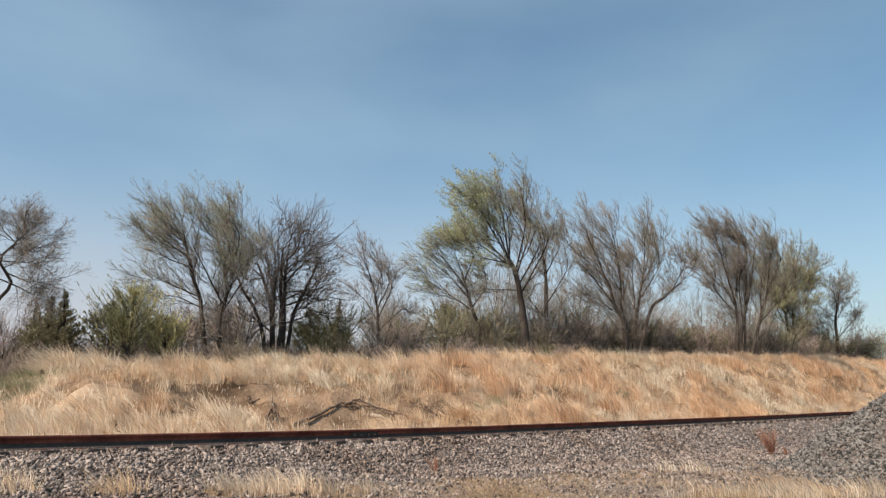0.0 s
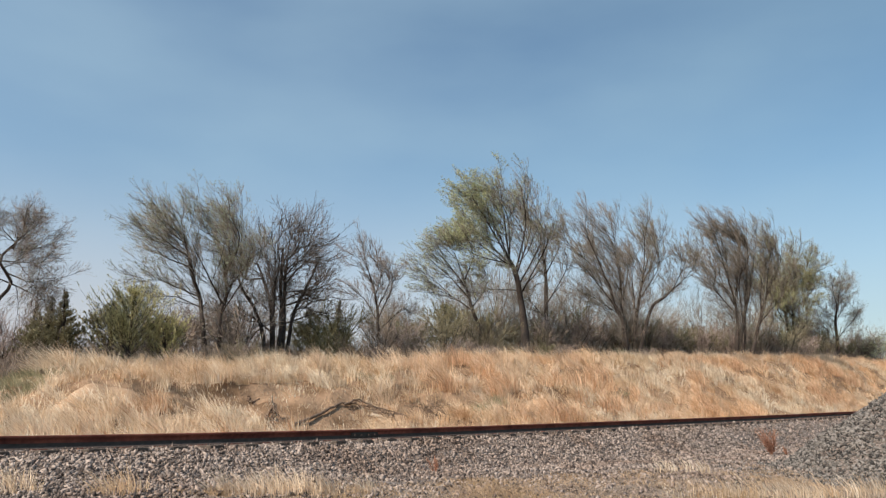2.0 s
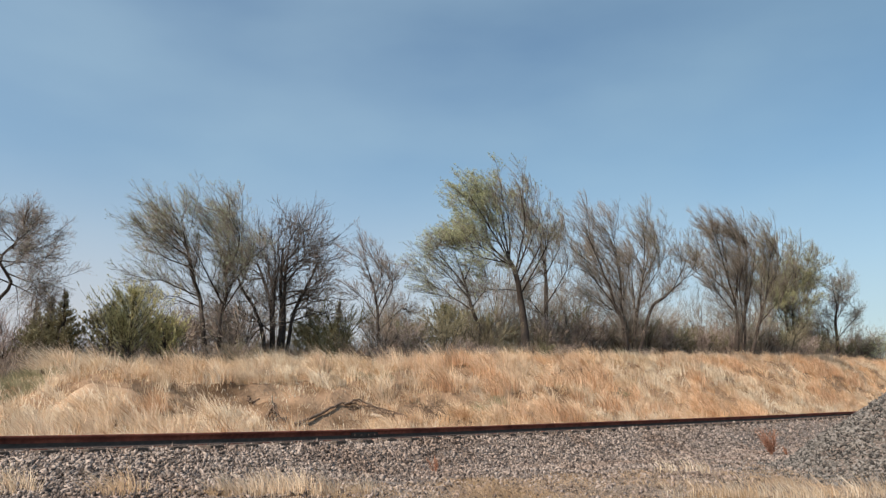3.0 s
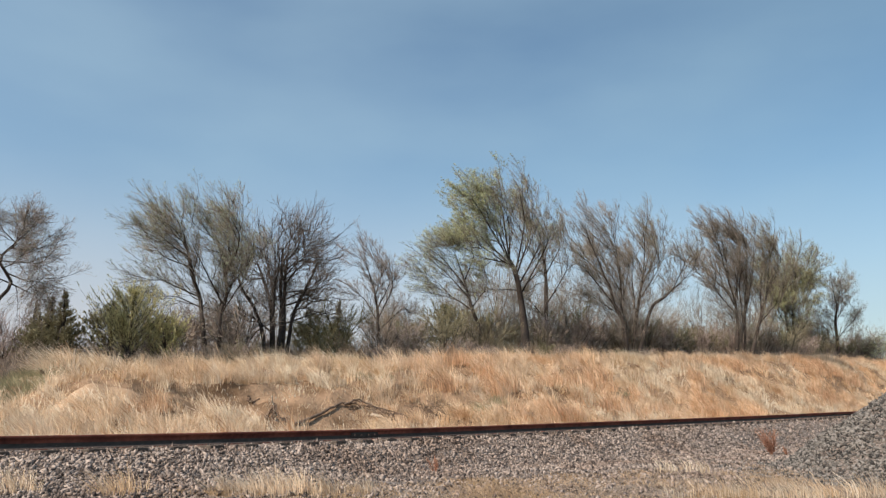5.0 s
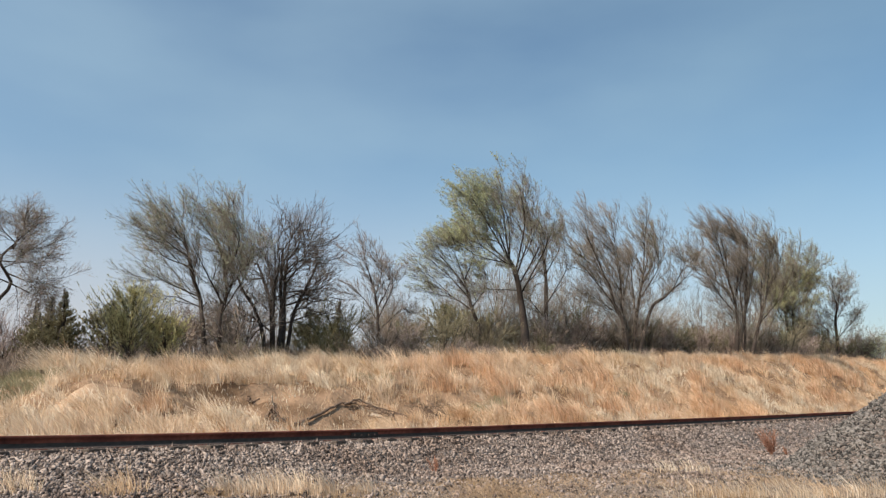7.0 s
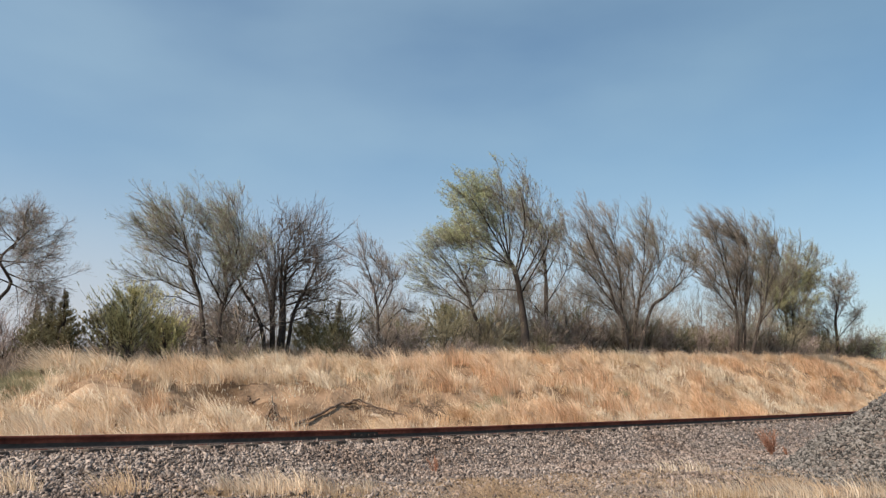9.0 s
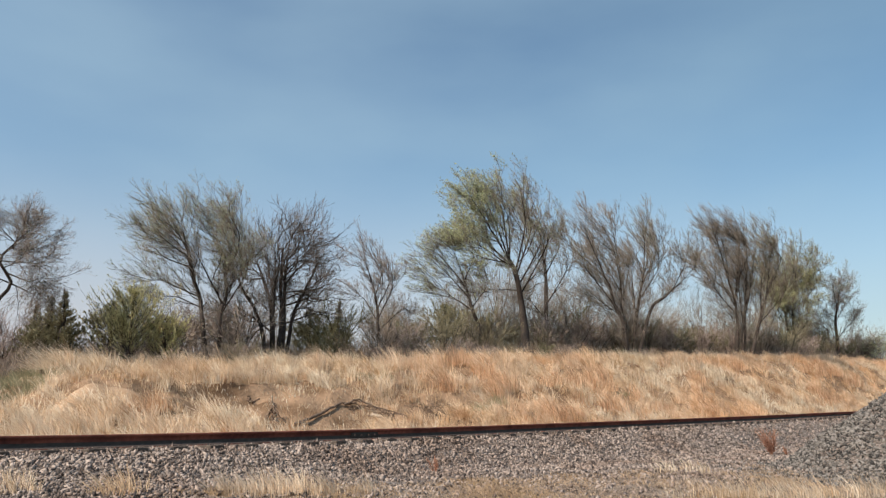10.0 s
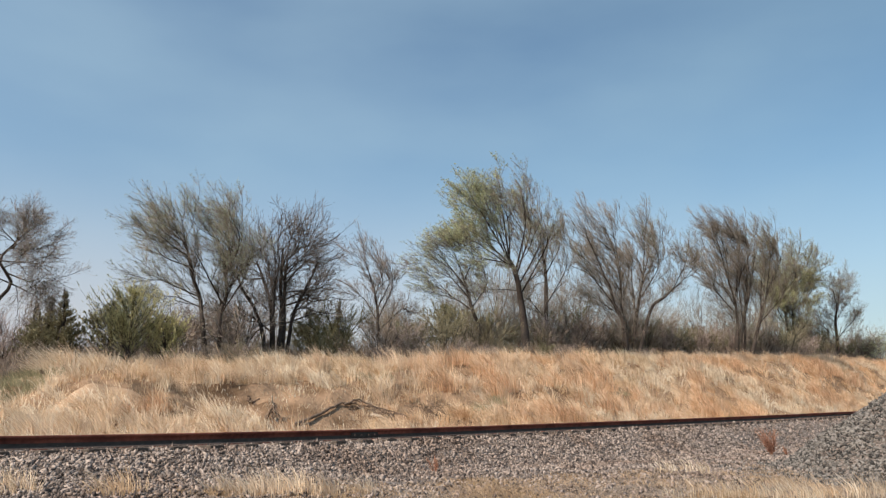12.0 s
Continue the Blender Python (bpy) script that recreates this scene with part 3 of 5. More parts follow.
def make_tussocks():
    meshes = [tussock_mesh(k, 0.66 + 0.06 * (k % 4), 105, 0.30 + 0.06 * (k % 3), GOLD if k % 2 else STRAW, 0.019) for k in range(8)]
    count, k = 0, 0
    while count < 100 and k < 4000:
        k += 1
        u = 1.5 + 60 * rng.uniform() ** 1.6
        w = rng.uniform(4.6, float(crest_w(u)) + 0.8)
        if rng.uniform() < 0.35:
            w = float(crest_w(u)) + rng.uniform(-0.6, 0.5)
        if bare(u, w) > 0.35 or (u < 5.7 and w > 9.9):
            continue
        x, y = plan(u, w)
        s = rng.uniform(0.8, 1.25)
        t = tagged(new("grass_tussock", meshes[count % 8]), "tall dry straw-gold grass tussock bent by wind", "grass tussock",
                   "tussocks on the bank")
        m = pose(float(x), float(y), float(land_z(u, w)), 0, 0, rng.uniform(-50, 50))
        SWAYERS.append((t, m, s, rng.uniform(0, 6.28), rng.uniform(2.0, 3.4), rng.uniform(1.3, 2.2)))
        count += 1
    # grass hanging over the head of the hollow
    for k in range(22):
        u = 7.0 + 0.30 * k + rng.uniform(-0.12, 0.12)
        w = 9.32 + 0.12 * math.sin(2.1 * u) + rng.uniform(-0.05, 0.25)
        x, y = plan(u, w)
        t = tagged(new("grass_tussock", meshes[count % 8]), "tall dry straw-gold grass tussock bent by wind", "grass tussock",
                   "tussocks on the bank")
        SWAYERS.append((t, pose(float(x), float(y), float(land_z(u, w)), 0, 0, rng.uniform(-50, 50)), rng.uniform(0.55, 0.85), rng.uniform(0, 6.28),
                        rng.uniform(2.0, 3.4), 1.3))
        count += 1
    # full bunches between the rail and the terrace, and along the crest above it
    for k in range(96):
        if k < 44:
            u, w = rng.uniform(3.0, 9.6), rng.uniform(4.9, 7.0)
        else:
            u, w = rng.uniform(5.8, 17.0), rng.uniform(9.9, 12.0)
        x, y = plan(u, w)
        t = tagged(new("grass_tussock", meshes[count % 8]), "full pale gold bunch of dry grass", "grass tussock", "tussocks on the bank")
        SWAYERS.append((t, pose(float(x), float(y), float(land_z(u, w)), 0, 0, rng.uniform(-60, 60)), rng.uniform(0.6, 1.05) * (0.62 if k < 44 and u > 6.8 else 1.0), rng.uniform(0, 6.28), rng.uniform(2.0, 3.4), 1.6))
        count += 1
    for k in range(16):
        u = 24.5 + 0.85 * k + rng.uniform(-0.3, 0.3)
        w = float(crest_w(u)) + rng.uniform(-0.4, 0.5)
        x, y = plan(u, w)
        t = tagged(new("grass_tussock", meshes[2 * (k % 4)]), "tall pale feathery grass tussock on the crest", "grass tussock", "tussocks on the bank")
        SWAYERS.append((t, pose(float(x), float(y), float(land_z(u, w)), 0, 0, rng.uniform(-40, 40)), rng.uniform(0.95, 1.35), rng.uniform(0, 6.28), rng.uniform(2.0, 3.2), 2.0))
        count += 1
    # russet clumps among the straw
    russet = [tussock_mesh(70 + k, 0.66 + 0.06 * k, 120, 0.42, RUSSET, 0.02) for k in range(4)]
    for u0, w0, spread, many in ((20.5, 7.8, 0.5, 5), (21.6, 8.3, 0.5, 4), (24.5, 8.0, 0.7, 8), (21.4, 9.9, 0.6, 5), (17.5, 8.0, 0.4, 3), (21.5, 5.6, 0.9, 9),
                                 (25.5, 5.8, 1.0, 9), (28.2, 6.6, 0.9, 8), (27.0, 7.7, 0.6, 5), (36.0, 8.4, 1.4, 8), (44.0, 8.6, 1.6, 7), (57.0, 8.0, 1.2, 9),
                                 (50.0, 5.5, 1.6, 10), (59.5, 6.6, 1.6, 9), (31.0, 5.2, 1.2, 6), (6.6, 7.4, 0.6, 5), (9.0, 5.6, 0.8, 4)):
        for k in range((many + 1) // 2):
            u, w = u0 + rng.normal(0, spread), max(4.7, w0 + rng.normal(0, 0.35 * spread + 0.15))
            x, y = plan(u, w)
            t = tagged(new("grass_tussock", russet[count % 4]), "russet-red dry bluestem tussock bent by wind", "grass tussock", "russet tussocks on the bank")
            SWAYERS.append((t, pose(float(x), float(y), float(land_z(u, w)), 0, 0, rng.uniform(-50, 50)), rng.uniform(0.75, 1.15) * (1 + 0.006 * u), rng.uniform(0, 6.28),
                            rng.uniform(2.0, 3.4), 1.5))
            count += 1
    # low grey-green weeds in the hollows
    green = [tussock_mesh(80 + k, 0.34, 150, 0.42, GREYGREEN, 0.014) for k in range(2)]
    for u0, w0, many in ((19.2, 6.9, 3), (18.2, 6.8, 2), (5.6, 11.2, 5), (5.2, 11.9, 5), (4.7, 12.4, 4), (5.3, 10.6, 5), (4.7, 11.2, 5), (4.3, 10.6, 4), (4.2, 12.0, 4), (15.5, 9.3, 2), (27.4, 7.2, 1)):
        for k in range(many):
            u, w = u0 + rng.normal(0, 0.4), w0 + rng.normal(0, 0.2)
            x, y = plan(u, w)
            t = tagged(new("weed_clump", green[count % 2]), "low grey-green weed clump in the dry grass", "weed", "green weeds on the bank")
            SWAYERS.append((t, pose(float(x), float(y), float(land_z(u, w)), 0, 0, rng.uniform(-50, 50)), rng.uniform(0.7, 1.1), rng.uniform(0, 6.28), 2.5, 0.8))
            count += 1
    # matted straw round the fallen branch
    mat_me = [tussock_mesh(85 + k, 0.30, 110, 0.36, STRAW, 0.010) for k in range(2)]
    for k in range(16):
        x, y = -2.7 + 0.19 * k + 0.2 * math.sin(7 * k), 21.5 + 0.35 * math.sin(2.1 * k) + 0.05 * k
        t = tagged(new("grass_tuft", mat_me[k % 2]), "short matted straw tuft beside the fallen branch", "grass tuft", "tufts by the fallen branch")
        SWAYERS.append((t, pose(x, y, float(land_xy(x, y)), 0, 0, 70 * math.sin(3 * k)), 0.7 + 0.3 * math.sin(5 * k) ** 2, k * 1.1, 2.8, 0.8))
    # a few straws against the rail
    t = tagged(new("grass_tuft", tussock_mesh(90, 0.16, 7, 0.05, STRAW, 0.005)), "few pale straws standing against the rail", "grass tuft", "tufts by the ballast")
    SWAYERS.append((t, pose(-4.80, 9.2, float(land_xy(-4.80, 9.2)) + 0.03), 1.0, 0.4, 2.2, 1.0))
    # tufts at the foot of the ballast
    near = [tussock_mesh(50 + k, 0.36, 100 if k < 3 else 55, 0.22, GOLD if k < 3 else STRAW, 0.009) for k in range(6)]
    for x, y in ((-2.08, 7.9), (-1.82, 8.0), (-1.55, 8.05), (-1.72, 8.35), (-2.04, 8.2), (-2.35, 7.9), (-3.34, 7.3), (-3.2, 7.4), (-4.37, 7.3), (-4.2, 7.2),
                 (3.69, 9.55), (3.9, 9.5), (4.2, 9.55), (4.66, 9.6), (5.0, 9.6), (5.35, 9.6), (5.76, 10.0), (5.75, 9.6), (6.0, 9.9), (4.4, 9.5),
                 (3.77, 12.3), (4.2, 12.6), (4.46, 12.5), (-1.3, 8.2), (-0.9, 8.4)):
        t = tagged(new("grass_tuft", near[count % 3 + (3 if x > 3 else 0)]), "small pale dry grass tuft beside the ballast", "grass tuft", "tufts by the ballast")
        SWAYERS.append((t, pose(x, y, float(land_xy(x, y)), 0, 0, 40 * math.sin(count)), 1.0, count * 1.7, 3.0, 1.1))
        count += 1

    tall = [tussock_mesh(60 + k, 0.40, 26, 0.26, STRAW, 0.008) for k in range(2)]
    for k in range(18):
        x, y = (3.0 + 0.19 * k + 0.1 * math.sin(5 * k), 9.42 + 0.12 * math.sin(3 * k)) if k < 16 else (-4.55 + 0.3 * (k - 16), 7.3)
        t = tagged(new("grass_tuft", tall[k % 2]), "sparse pale dry grass tuft with long bent straws", "grass tuft", "tufts by the ballast")
        SWAYERS.append((t, pose(x, y, float(land_xy(x, y)), 0, 0, 60 * math.sin(2 * k)), 0.8 + 0.25 * math.sin(4 * k) ** 2, k * 1.3, 2.6, 1.2))


make_tussocks()


def sand_mound():
    """A smooth hump of blown sand on the bank."""
    n = 26
    g = np.linspace(-1, 1, n)
    A, B = np.meshgrid(g, g, indexing="ij")
    X, Y = -8.45 + A * 0.95 + B * 0.25, 17.55 + A * 0.75 - B * 0.85
    r = np.hypot(A, B)
    Z = land_xy(X, Y) - 0.06 + 0.20 * np.clip(1 - r ** 4, 0, 1) * (1 - 0.3 * B) + 0.02 * wave(X, Y, 0.5, 77)
    k = (np.arange(n - 1)[:, None] * n + np.arange(n - 1)[None]).ravel()
    me = mesh_from("sand_mound", np.stack([X, Y, Z], -1).reshape(-1, 3), np.stack([k, k + n, k + n + 1, k + 1], -1), SAND, True)
    tagged(part("sand_mound", me), "smooth pale sand hump bare of grass on the bank", "sand mound")


sand_mound()


# ------------------------------------------------------------------ trees
BOUGHS = []


def along_line(P, R, s):
    """Place, way and radius at the shares s of N polylines P (N, K, 3) with radii R (N, K)."""
    q = s * (P.shape[1] - 1)
    i = np.minimum(q.astype(int), P.shape[1] - 2)
    fr, rows = (q - i)[..., None], np.arange(len(P))[:, None]
    a, b = P[rows, i], P[rows, i + 1]
    return a + (b - a) * fr, unit(b - a), R[rows, i] * (1 - fr[..., 0]) + R[rows, i + 1] * fr[..., 0]


def curve(points, n):
    """A smooth line of n points through a few (Catmull-Rom)."""
    p = np.array(points, float)
    p = np.concatenate([[2 * p[0] - p[1]], p, [2 * p[-1] - p[-2]]])
    q = np.linspace(0, len(p) - 3, n)
    i = np.minimum(q.astype(int), len(p) - 4)
    t = (q - i)[:, None]
    a, b, c, d = p[i], p[i + 1], p[i + 2], p[i + 3]
    return 0.5 * (2 * b + (c - a) * t + (2 * a - 5 * b + 4 * c - d) * t * t + (3 * b - a - 3 * c + d) * t ** 3)


def shoots(g, P, R, n, lo, length, spread, sweep, pull, curl, K, thin, least, crook=0.05, tip=True):
    """n side shoots from each polyline: they leave it at an angle, are drawn along the wind's sweep and crook a little."""
    N = len(P)
    s = lo + (1 - lo) * (np.arange(n) + g.uniform(0, 1, (N, n))) / n
    if tip:
        s[:, -1] = 1.0
    start, tang, rad = along_line(P, R, s)
    side = unit(np.cross(tang, g.normal(0, 1, (N, n, 3))))
    ang = np.clip(g.normal(spread, 0.28 * spread, (N, n)), 0.05, 1.5)[..., None]
    ang[:, -1] *= 0.2 if tip else 1.0
    d = unit(tang * np.cos(ang) + side * np.sin(ang) + sweep * pull)
    L = length * g.uniform(0.5, 1.3, (N, n)) * (1.15 - 0.6 * s)
    start, d, L = start.reshape(-1, 1, 3), d.reshape(-1, 1, 3), L.reshape(-1, 1, 1)
    t = np.linspace(0, 1, K)[None, :, None]
    Q = start + d * L * t + sweep * (L * curl) * t * t
    Q[:, 1:] += np.cumsum(g.normal(0, crook, (len(Q), K - 1, 3)), 1) * L / math.sqrt(K)
    r0 = np.minimum(rad * thin, rad * 0.9).reshape(-1, 1)
    return Q, np.maximum(r0 * np.linspace(1, 0.3, K)[None], least)


def leaflets(g, pos, size, sweep):
    """Small pointed leaves, most of them streaming with the wind."""
    n = len(pos)
    d = unit(g.normal(0, 0.8, (n, 3)) + sweep * 0.8)
    s = unit(np.cross(d, g.normal(0, 1, (n, 3))))
    L = size * g.uniform(0.6, 1.4, (n, 1))
    V = np.stack([pos, pos + d * L * 0.45 + s * L * 0.24, pos + d * L, pos + d * L * 0.45 - s * L * 0.24], 1)
    return V.reshape(-1, 3), np.arange(n * 4).reshape(-1, 4)


def make_tree(label, at, stems, limbs, seed, radius, reach, sweep, pull=0.35, curl=0.2, full=2.0, per=4.0, twigs=6, fine_twigs=4, spread=0.75, crook=0.06,
              bark=None, twig=None, fine=0.004, leaf=None, leaves=0.0, leaf_size=0.05, leafy=(), leaf_two=None, leaves_two=0.0, sway=1.0, deep=0.34, skirt=0.8, skirt_from=0.4, drop=0.0, stout=1.0):
    """A bare or budding tree. stems: lines of (x, z) from the ground; limbs: (line it grows from, share along it, x, z, x, z).
    Each limb carries its larger branches one by one, and a spray of twigs with its leaves."""
    g = np.random.RandomState(seed)
    bark, twig = bark or BARK, twig or TWIG
    sweep = np.array([sweep[0], 0.0, sweep[1]])
    x, y = at
    tree = tagged(new("tree"), label, "tree")
    tree.matrix_basis = pose(x, y, float(land_xy(x, y)) - 0.05)
    lines, movers = [], []
    share = len(stems) ** 0.4

    def dress(on, P, R, L, lo, size, foliage):
        """The larger branches of a limb or trunk one by one, then its spray of twigs and its leaves."""
        A, RA = shoots(g, P, R, max(4, int(full * L * (1 - lo))), lo, size * 1.5, spread, sweep, pull * 0.5, curl, 8, 0.6 * stout ** 0.5, fine * 2.4 * stout, crook, False)
        for j in range(len(A)):
            part("branch", mesh_from("branch", *tubes(A[j:j + 1], RA[j:j + 1], 5), bark, True), on)
        one = shoots(g, P, R, max(5, int(per * L * (1 - lo))), lo, size * 0.85, spread, sweep, pull * 0.6, curl, 5, 0.42, fine * 1.6, crook)
        two = shoots(g, A, RA, max(5, int(per * 1.6)), 0.08, size * 0.85, spread, sweep, pull * 0.6, curl, 5, 0.6, fine * 1.6, crook)
        B, RB = (np.concatenate(q) for q in zip(one, two))
        C, RC = shoots(g, B, RB, twigs, 0.08, size * 0.46, spread * 0.9, sweep, pull, curl * 1.3, 4, 0.6, fine * 1.1, crook)
        D, RD = shoots(g, C, RC, fine_twigs, 0.1, size * 0.25, spread * 0.75, sweep, pull * 1.3, curl * 1.5, 2, 0.7, fine * 0.8)
        me = mesh_from("twig_spray", *join([tubes(B, RB, 3), strips(g, C, RC), strips(g, D, RD)]), twig)
        me.materials.append(bark)
        tone = np.zeros(len(me.polygons), np.int32)
        tone[:len(B) * 12] = 1
        me.polygons.foreach_set("material_index", tone)
        tagged(part("twig_spray", me, on), kind="stuff")
        tips = np.concatenate([D[:, 0] * 0.4 + D[:, 1] * 0.6, D[:, 1]])
        for mat, amount in foliage:
            count = int(len(tips) * amount)
            if mat and count:
                pos = tips[g.randint(0, len(tips), count)] + g.normal(0, 0.03, (count, 3))
                tagged(part("leaf_spray", mesh_from("leaf_spray", *leaflets(g, pos, leaf_size, sweep), mat), on), kind="stuff")
    for points in stems:
        dy = g.normal(0, 0.12)
        P = curve([(px, dy + g.normal(0, 0.05) * pz, pz) for px, pz in points], 14)
        P[1:] += np.cumsum(g.normal(0, 0.012, (13, 3)), 0)
        R = radius / share * np.interp(np.linspace(0, 1, 14), [0, 0.06, 0.2, 1], [1.4, 1.1, 0.95, 0.45])
        V, F = tubes(P[None], R[None], 9)
        V = V + 0.05 * radius * np.sin(V * np.array([9, 7, 5])).sum(-1, keepdims=True)
        trunk = part("trunk", mesh_from("trunk", V, F, bark, True), tree)
        if skirt:
            dress(trunk, P[None], np.minimum(R, 0.03)[None], points[-1][1], skirt_from, reach * skirt, ((leaf_two, leaves_two),))
        lines.append((P, R))
        movers.append(None)
    high = max(c[-1] for c in limbs)
    for k, (parent, s, *goals) in enumerate(limbs):
        P0, R0 = lines[parent]
        root, _, rad = along_line(P0[None], R0[None], np.array([[s]]))
        root, rad = root[0, 0], float(rad[0, 0])
        goals = np.array(goals).reshape(-1, 2)
        goals[:, 1] -= drop * goals[:, 1] / high
        goals[-1] -= unit(goals[-1] - goals[-2]) * min(1.4 * reach, 0.6 * np.hypot(*(goals[-1] - goals[-2])))
        L = float(np.hypot(*(goals[-1] - root[[0, 2]])))
        dy = g.normal(0, deep) * L
        P = curve([root] + [(gx, root[1] + dy * (j + 1) / len(goals), gz) for j, (gx, gz) in enumerate(goals)], 14)
        P[2:] += np.cumsum(g.normal(0, crook * 0.17, (12, 3)), 0) * L / 4
        R = np.maximum(min(rad * 0.75, stout * (0.012 + 0.0105 * L)) * np.linspace(1, 0.2, 14), fine * 1.6)
        lines.append((P, R))
        home = Matrix.Translation(Vector(root))
        P1, R1 = (P - root)[None], R[None]
        limb = part("limb", mesh_from("limb", *tubes(P1, R1, 7), bark, True), tree)
        limb.matrix_basis = home
        dress(limb, P1, R1, L, 0.10, reach, ((leaf, leaves if k in leafy or not leafy else 0.0), (leaf_two, leaves_two)))
        mover = (limb, home, sway * (0.45 + 0.55 * goals[-1][1] / high), g.uniform(0, 6.28), g.uniform(1.5, 2.6), movers[parent])
        BOUGHS.append(mover)
        movers.append(mover)
    return tree


make_tree("bare grey-brown tree with a rounded crown of fine twigs", (-13.35, 19.73),
          [[(0.0, 0), (0.31, 2.05), (0.53, 2.56), (0.73, 3.18), (0.7, 3.8), (0.56, 4.47)]],
          [(0, 0.6, 1.35, 3.08, 2.02, 2.48), (0, 0.69, 1.39, 3.41, 2.06, 3.26), (0, 0.79, 1.34, 4.01, 2.07, 4.52), (0, 0.87, 1.16, 4.59, 1.81, 5.03),
           (0, 0.96, 0.86, 4.98, 1.15, 5.58), (0, 1.0, 0.54, 5.15, 0.62, 5.75), (0, 1.0, 0.17, 5.15, -0.16, 5.72), (0, 0.77, 0.14, 4.21, -0.54, 4.89),
           (0, 0.6, 0.04, 3.71, -0.81, 3.96), (3, 0.5, 1.81, 3.91, 2.15, 3.58), (0, 0.9, 1.0, 4.9, 1.6, 5.5),
           (0, 0.83, 0.3, 4.7, 0.1, 5.5), (2, 0.5, 1.7, 3.4, 2.1, 2.9), (0, 0.73, 1.0, 3.9, 1.9, 4.1), (0, 0.93, 1.2, 4.5, 2.0, 4.8)], 1, 0.065, 0.66, (-0.1, 0.1), fine=0.0024, spread=0.8, full=3.2, per=5.5, skirt=0, drop=0.4,
          twig=PALETWIG, leaf=SAGE, leaves=0.12, leaf_size=0.03)
make_tree("grey twin-stemmed tree with fine windswept twigs and small buds", (-8.35, 25.08),
          [[(0.0, 0), (-0.22, 1.73), (-0.54, 2.72), (-0.72, 3.8), (-1.0, 4.65)], [(0.28, 0), (0.21, 2.04), (0.35, 2.97), (0.28, 4.33)]],
          [(0, 1.0, -1.85, 5.91, -2.75, 6.84), (0, 0.75, -1.75, 4.65, -2.83, 5.56), (0, 0.91, -1.37, 5.62, -2.17, 7.06), (0, 0.51, -1.56, 3.59, -2.75, 4.18),
           (0, 0.4, -1.31, 3.07, -2.13, 3.13), (1, 1.0, -0.1, 5.62, -1.0, 7.06), (1, 0.92, 0.53, 5.51, 0.18, 6.95), (1, 0.82, 1.02, 5.19, 0.86, 7.0),
           (1, 0.69, 1.17, 4.65, 1.52, 6.6), (1, 0.48, -0.24, 4.01, -1.46, 6.6), (0, 0.6, -1.0, 4.9, -1.6, 6.4),
           (1, 0.75, 0.0, 5.0, -0.4, 6.7), (1, 0.6, 0.75, 4.2, 1.3, 5.6), (0, 0.85, -1.6, 5.2, -2.6, 6.2), (1, 0.35, 0.9, 3.6, 1.5, 4.6), (0, 0.95, -1.1, 5.6, -1.3, 7.1), (1, 0.9, 0.8, 5.4, 0.5, 7.0)], 2, 0.115, 0.95, (-0.45, 0.5), fine=0.0028, spread=0.66, full=2.6, per=4.6, skirt_from=0.3, drop=0.75,
          leaf=SAGE, leaves=0.8, leaf_size=0.042)
make_tree("bare dark many-stemmed tree with stiff crooked branches", (-6.44, 27.85),
          [[(0.0, 0), (0.0, 2.24), (0.08, 3.39), (0.07, 4.56)], [(-0.38, 0), (-0.54, 2.24), (-0.88, 3.39), (-1.3, 4.37)], [(-0.25, 0), (-0.29, 2.59), (-0.4, 3.86)],
           [(0.12, 0), (0.3, 2.0), (0.75, 3.2), (1.3, 4.4)], [(-0.5, 0), (-0.85, 1.9), (-1.4, 2.9), (-1.9, 3.8)], [(-0.1, 0), (-0.1, 2.4), (-0.2, 3.6), (-0.15, 5.0)]],
          [(0, 0.43, 1.04, 3.34, 2.32, 4.98), (0, 0.6, 1.07, 3.74, 2.4, 3.95), (0, 0.7, 0.8, 4.84, 1.97, 5.8), (0, 0.87, 0.95, 5.56, 1.65, 6.6),
           (0, 0.99, 0.53, 5.75, 0.76, 7.1), (0, 1.0, 0.17, 5.87, -0.29, 6.95), (2, 1.0, -0.43, 5.39, -0.96, 6.42), (1, 1.0, -1.78, 5.27, -2.17, 5.99),
           (1, 0.67, -0.81, 4.68, -1.33, 6.25), (1, 0.22, -1.38, 2.59, -2.29, 3.28), (0, 0.28, 0.9, 2.52, 2.07, 2.88),
           (0, 0.8, 0.6, 4.9, 1.4, 5.4), (2, 0.7, -0.2, 4.9, -0.2, 6.5), (1, 0.8, -1.6, 4.2, -2.3, 4.7), (0, 0.5, 0.9, 3.8, 2.0, 4.7), (2, 0.5, -0.7, 4.4, -1.6, 5.4)], 3, 0.17, 1.1, (0.05, 0.35),
          pull=0.25, fine=0.0042, spread=0.8, crook=0.13, twigs=5, fine_twigs=2, full=2.6, drop=0.75, stout=1.4, skirt=0.7, skirt_from=0.3, bark=DARKBARK, twig=DARKTWIG, sway=0.5)
make_tree("slender bare pale grey young tree", (-3.17, 35.01), [[(0.0, 0), (-0.08, 2.29), (-0.28, 3.58), (-0.56, 4.52)]],
          [(0, 1.0, -0.84, 5.19, -1.14, 5.6), (0, 0.63, 0.02, 4.61, -0.21, 5.5), (0, 0.33, 0.52, 3.58, 0.9, 5.1), (0, 0.3, -0.82, 3.29, -1.72, 3.82),
           (0, 0.23, 1.05, 2.78, 1.97, 2.78), (0, 0.44, 0.46, 4.02, 0.38, 5.0)], 4, 0.075, 0.95, (-0.25, 0.45), fine=0.0040,
          spread=0.65, twig=PALETWIG)
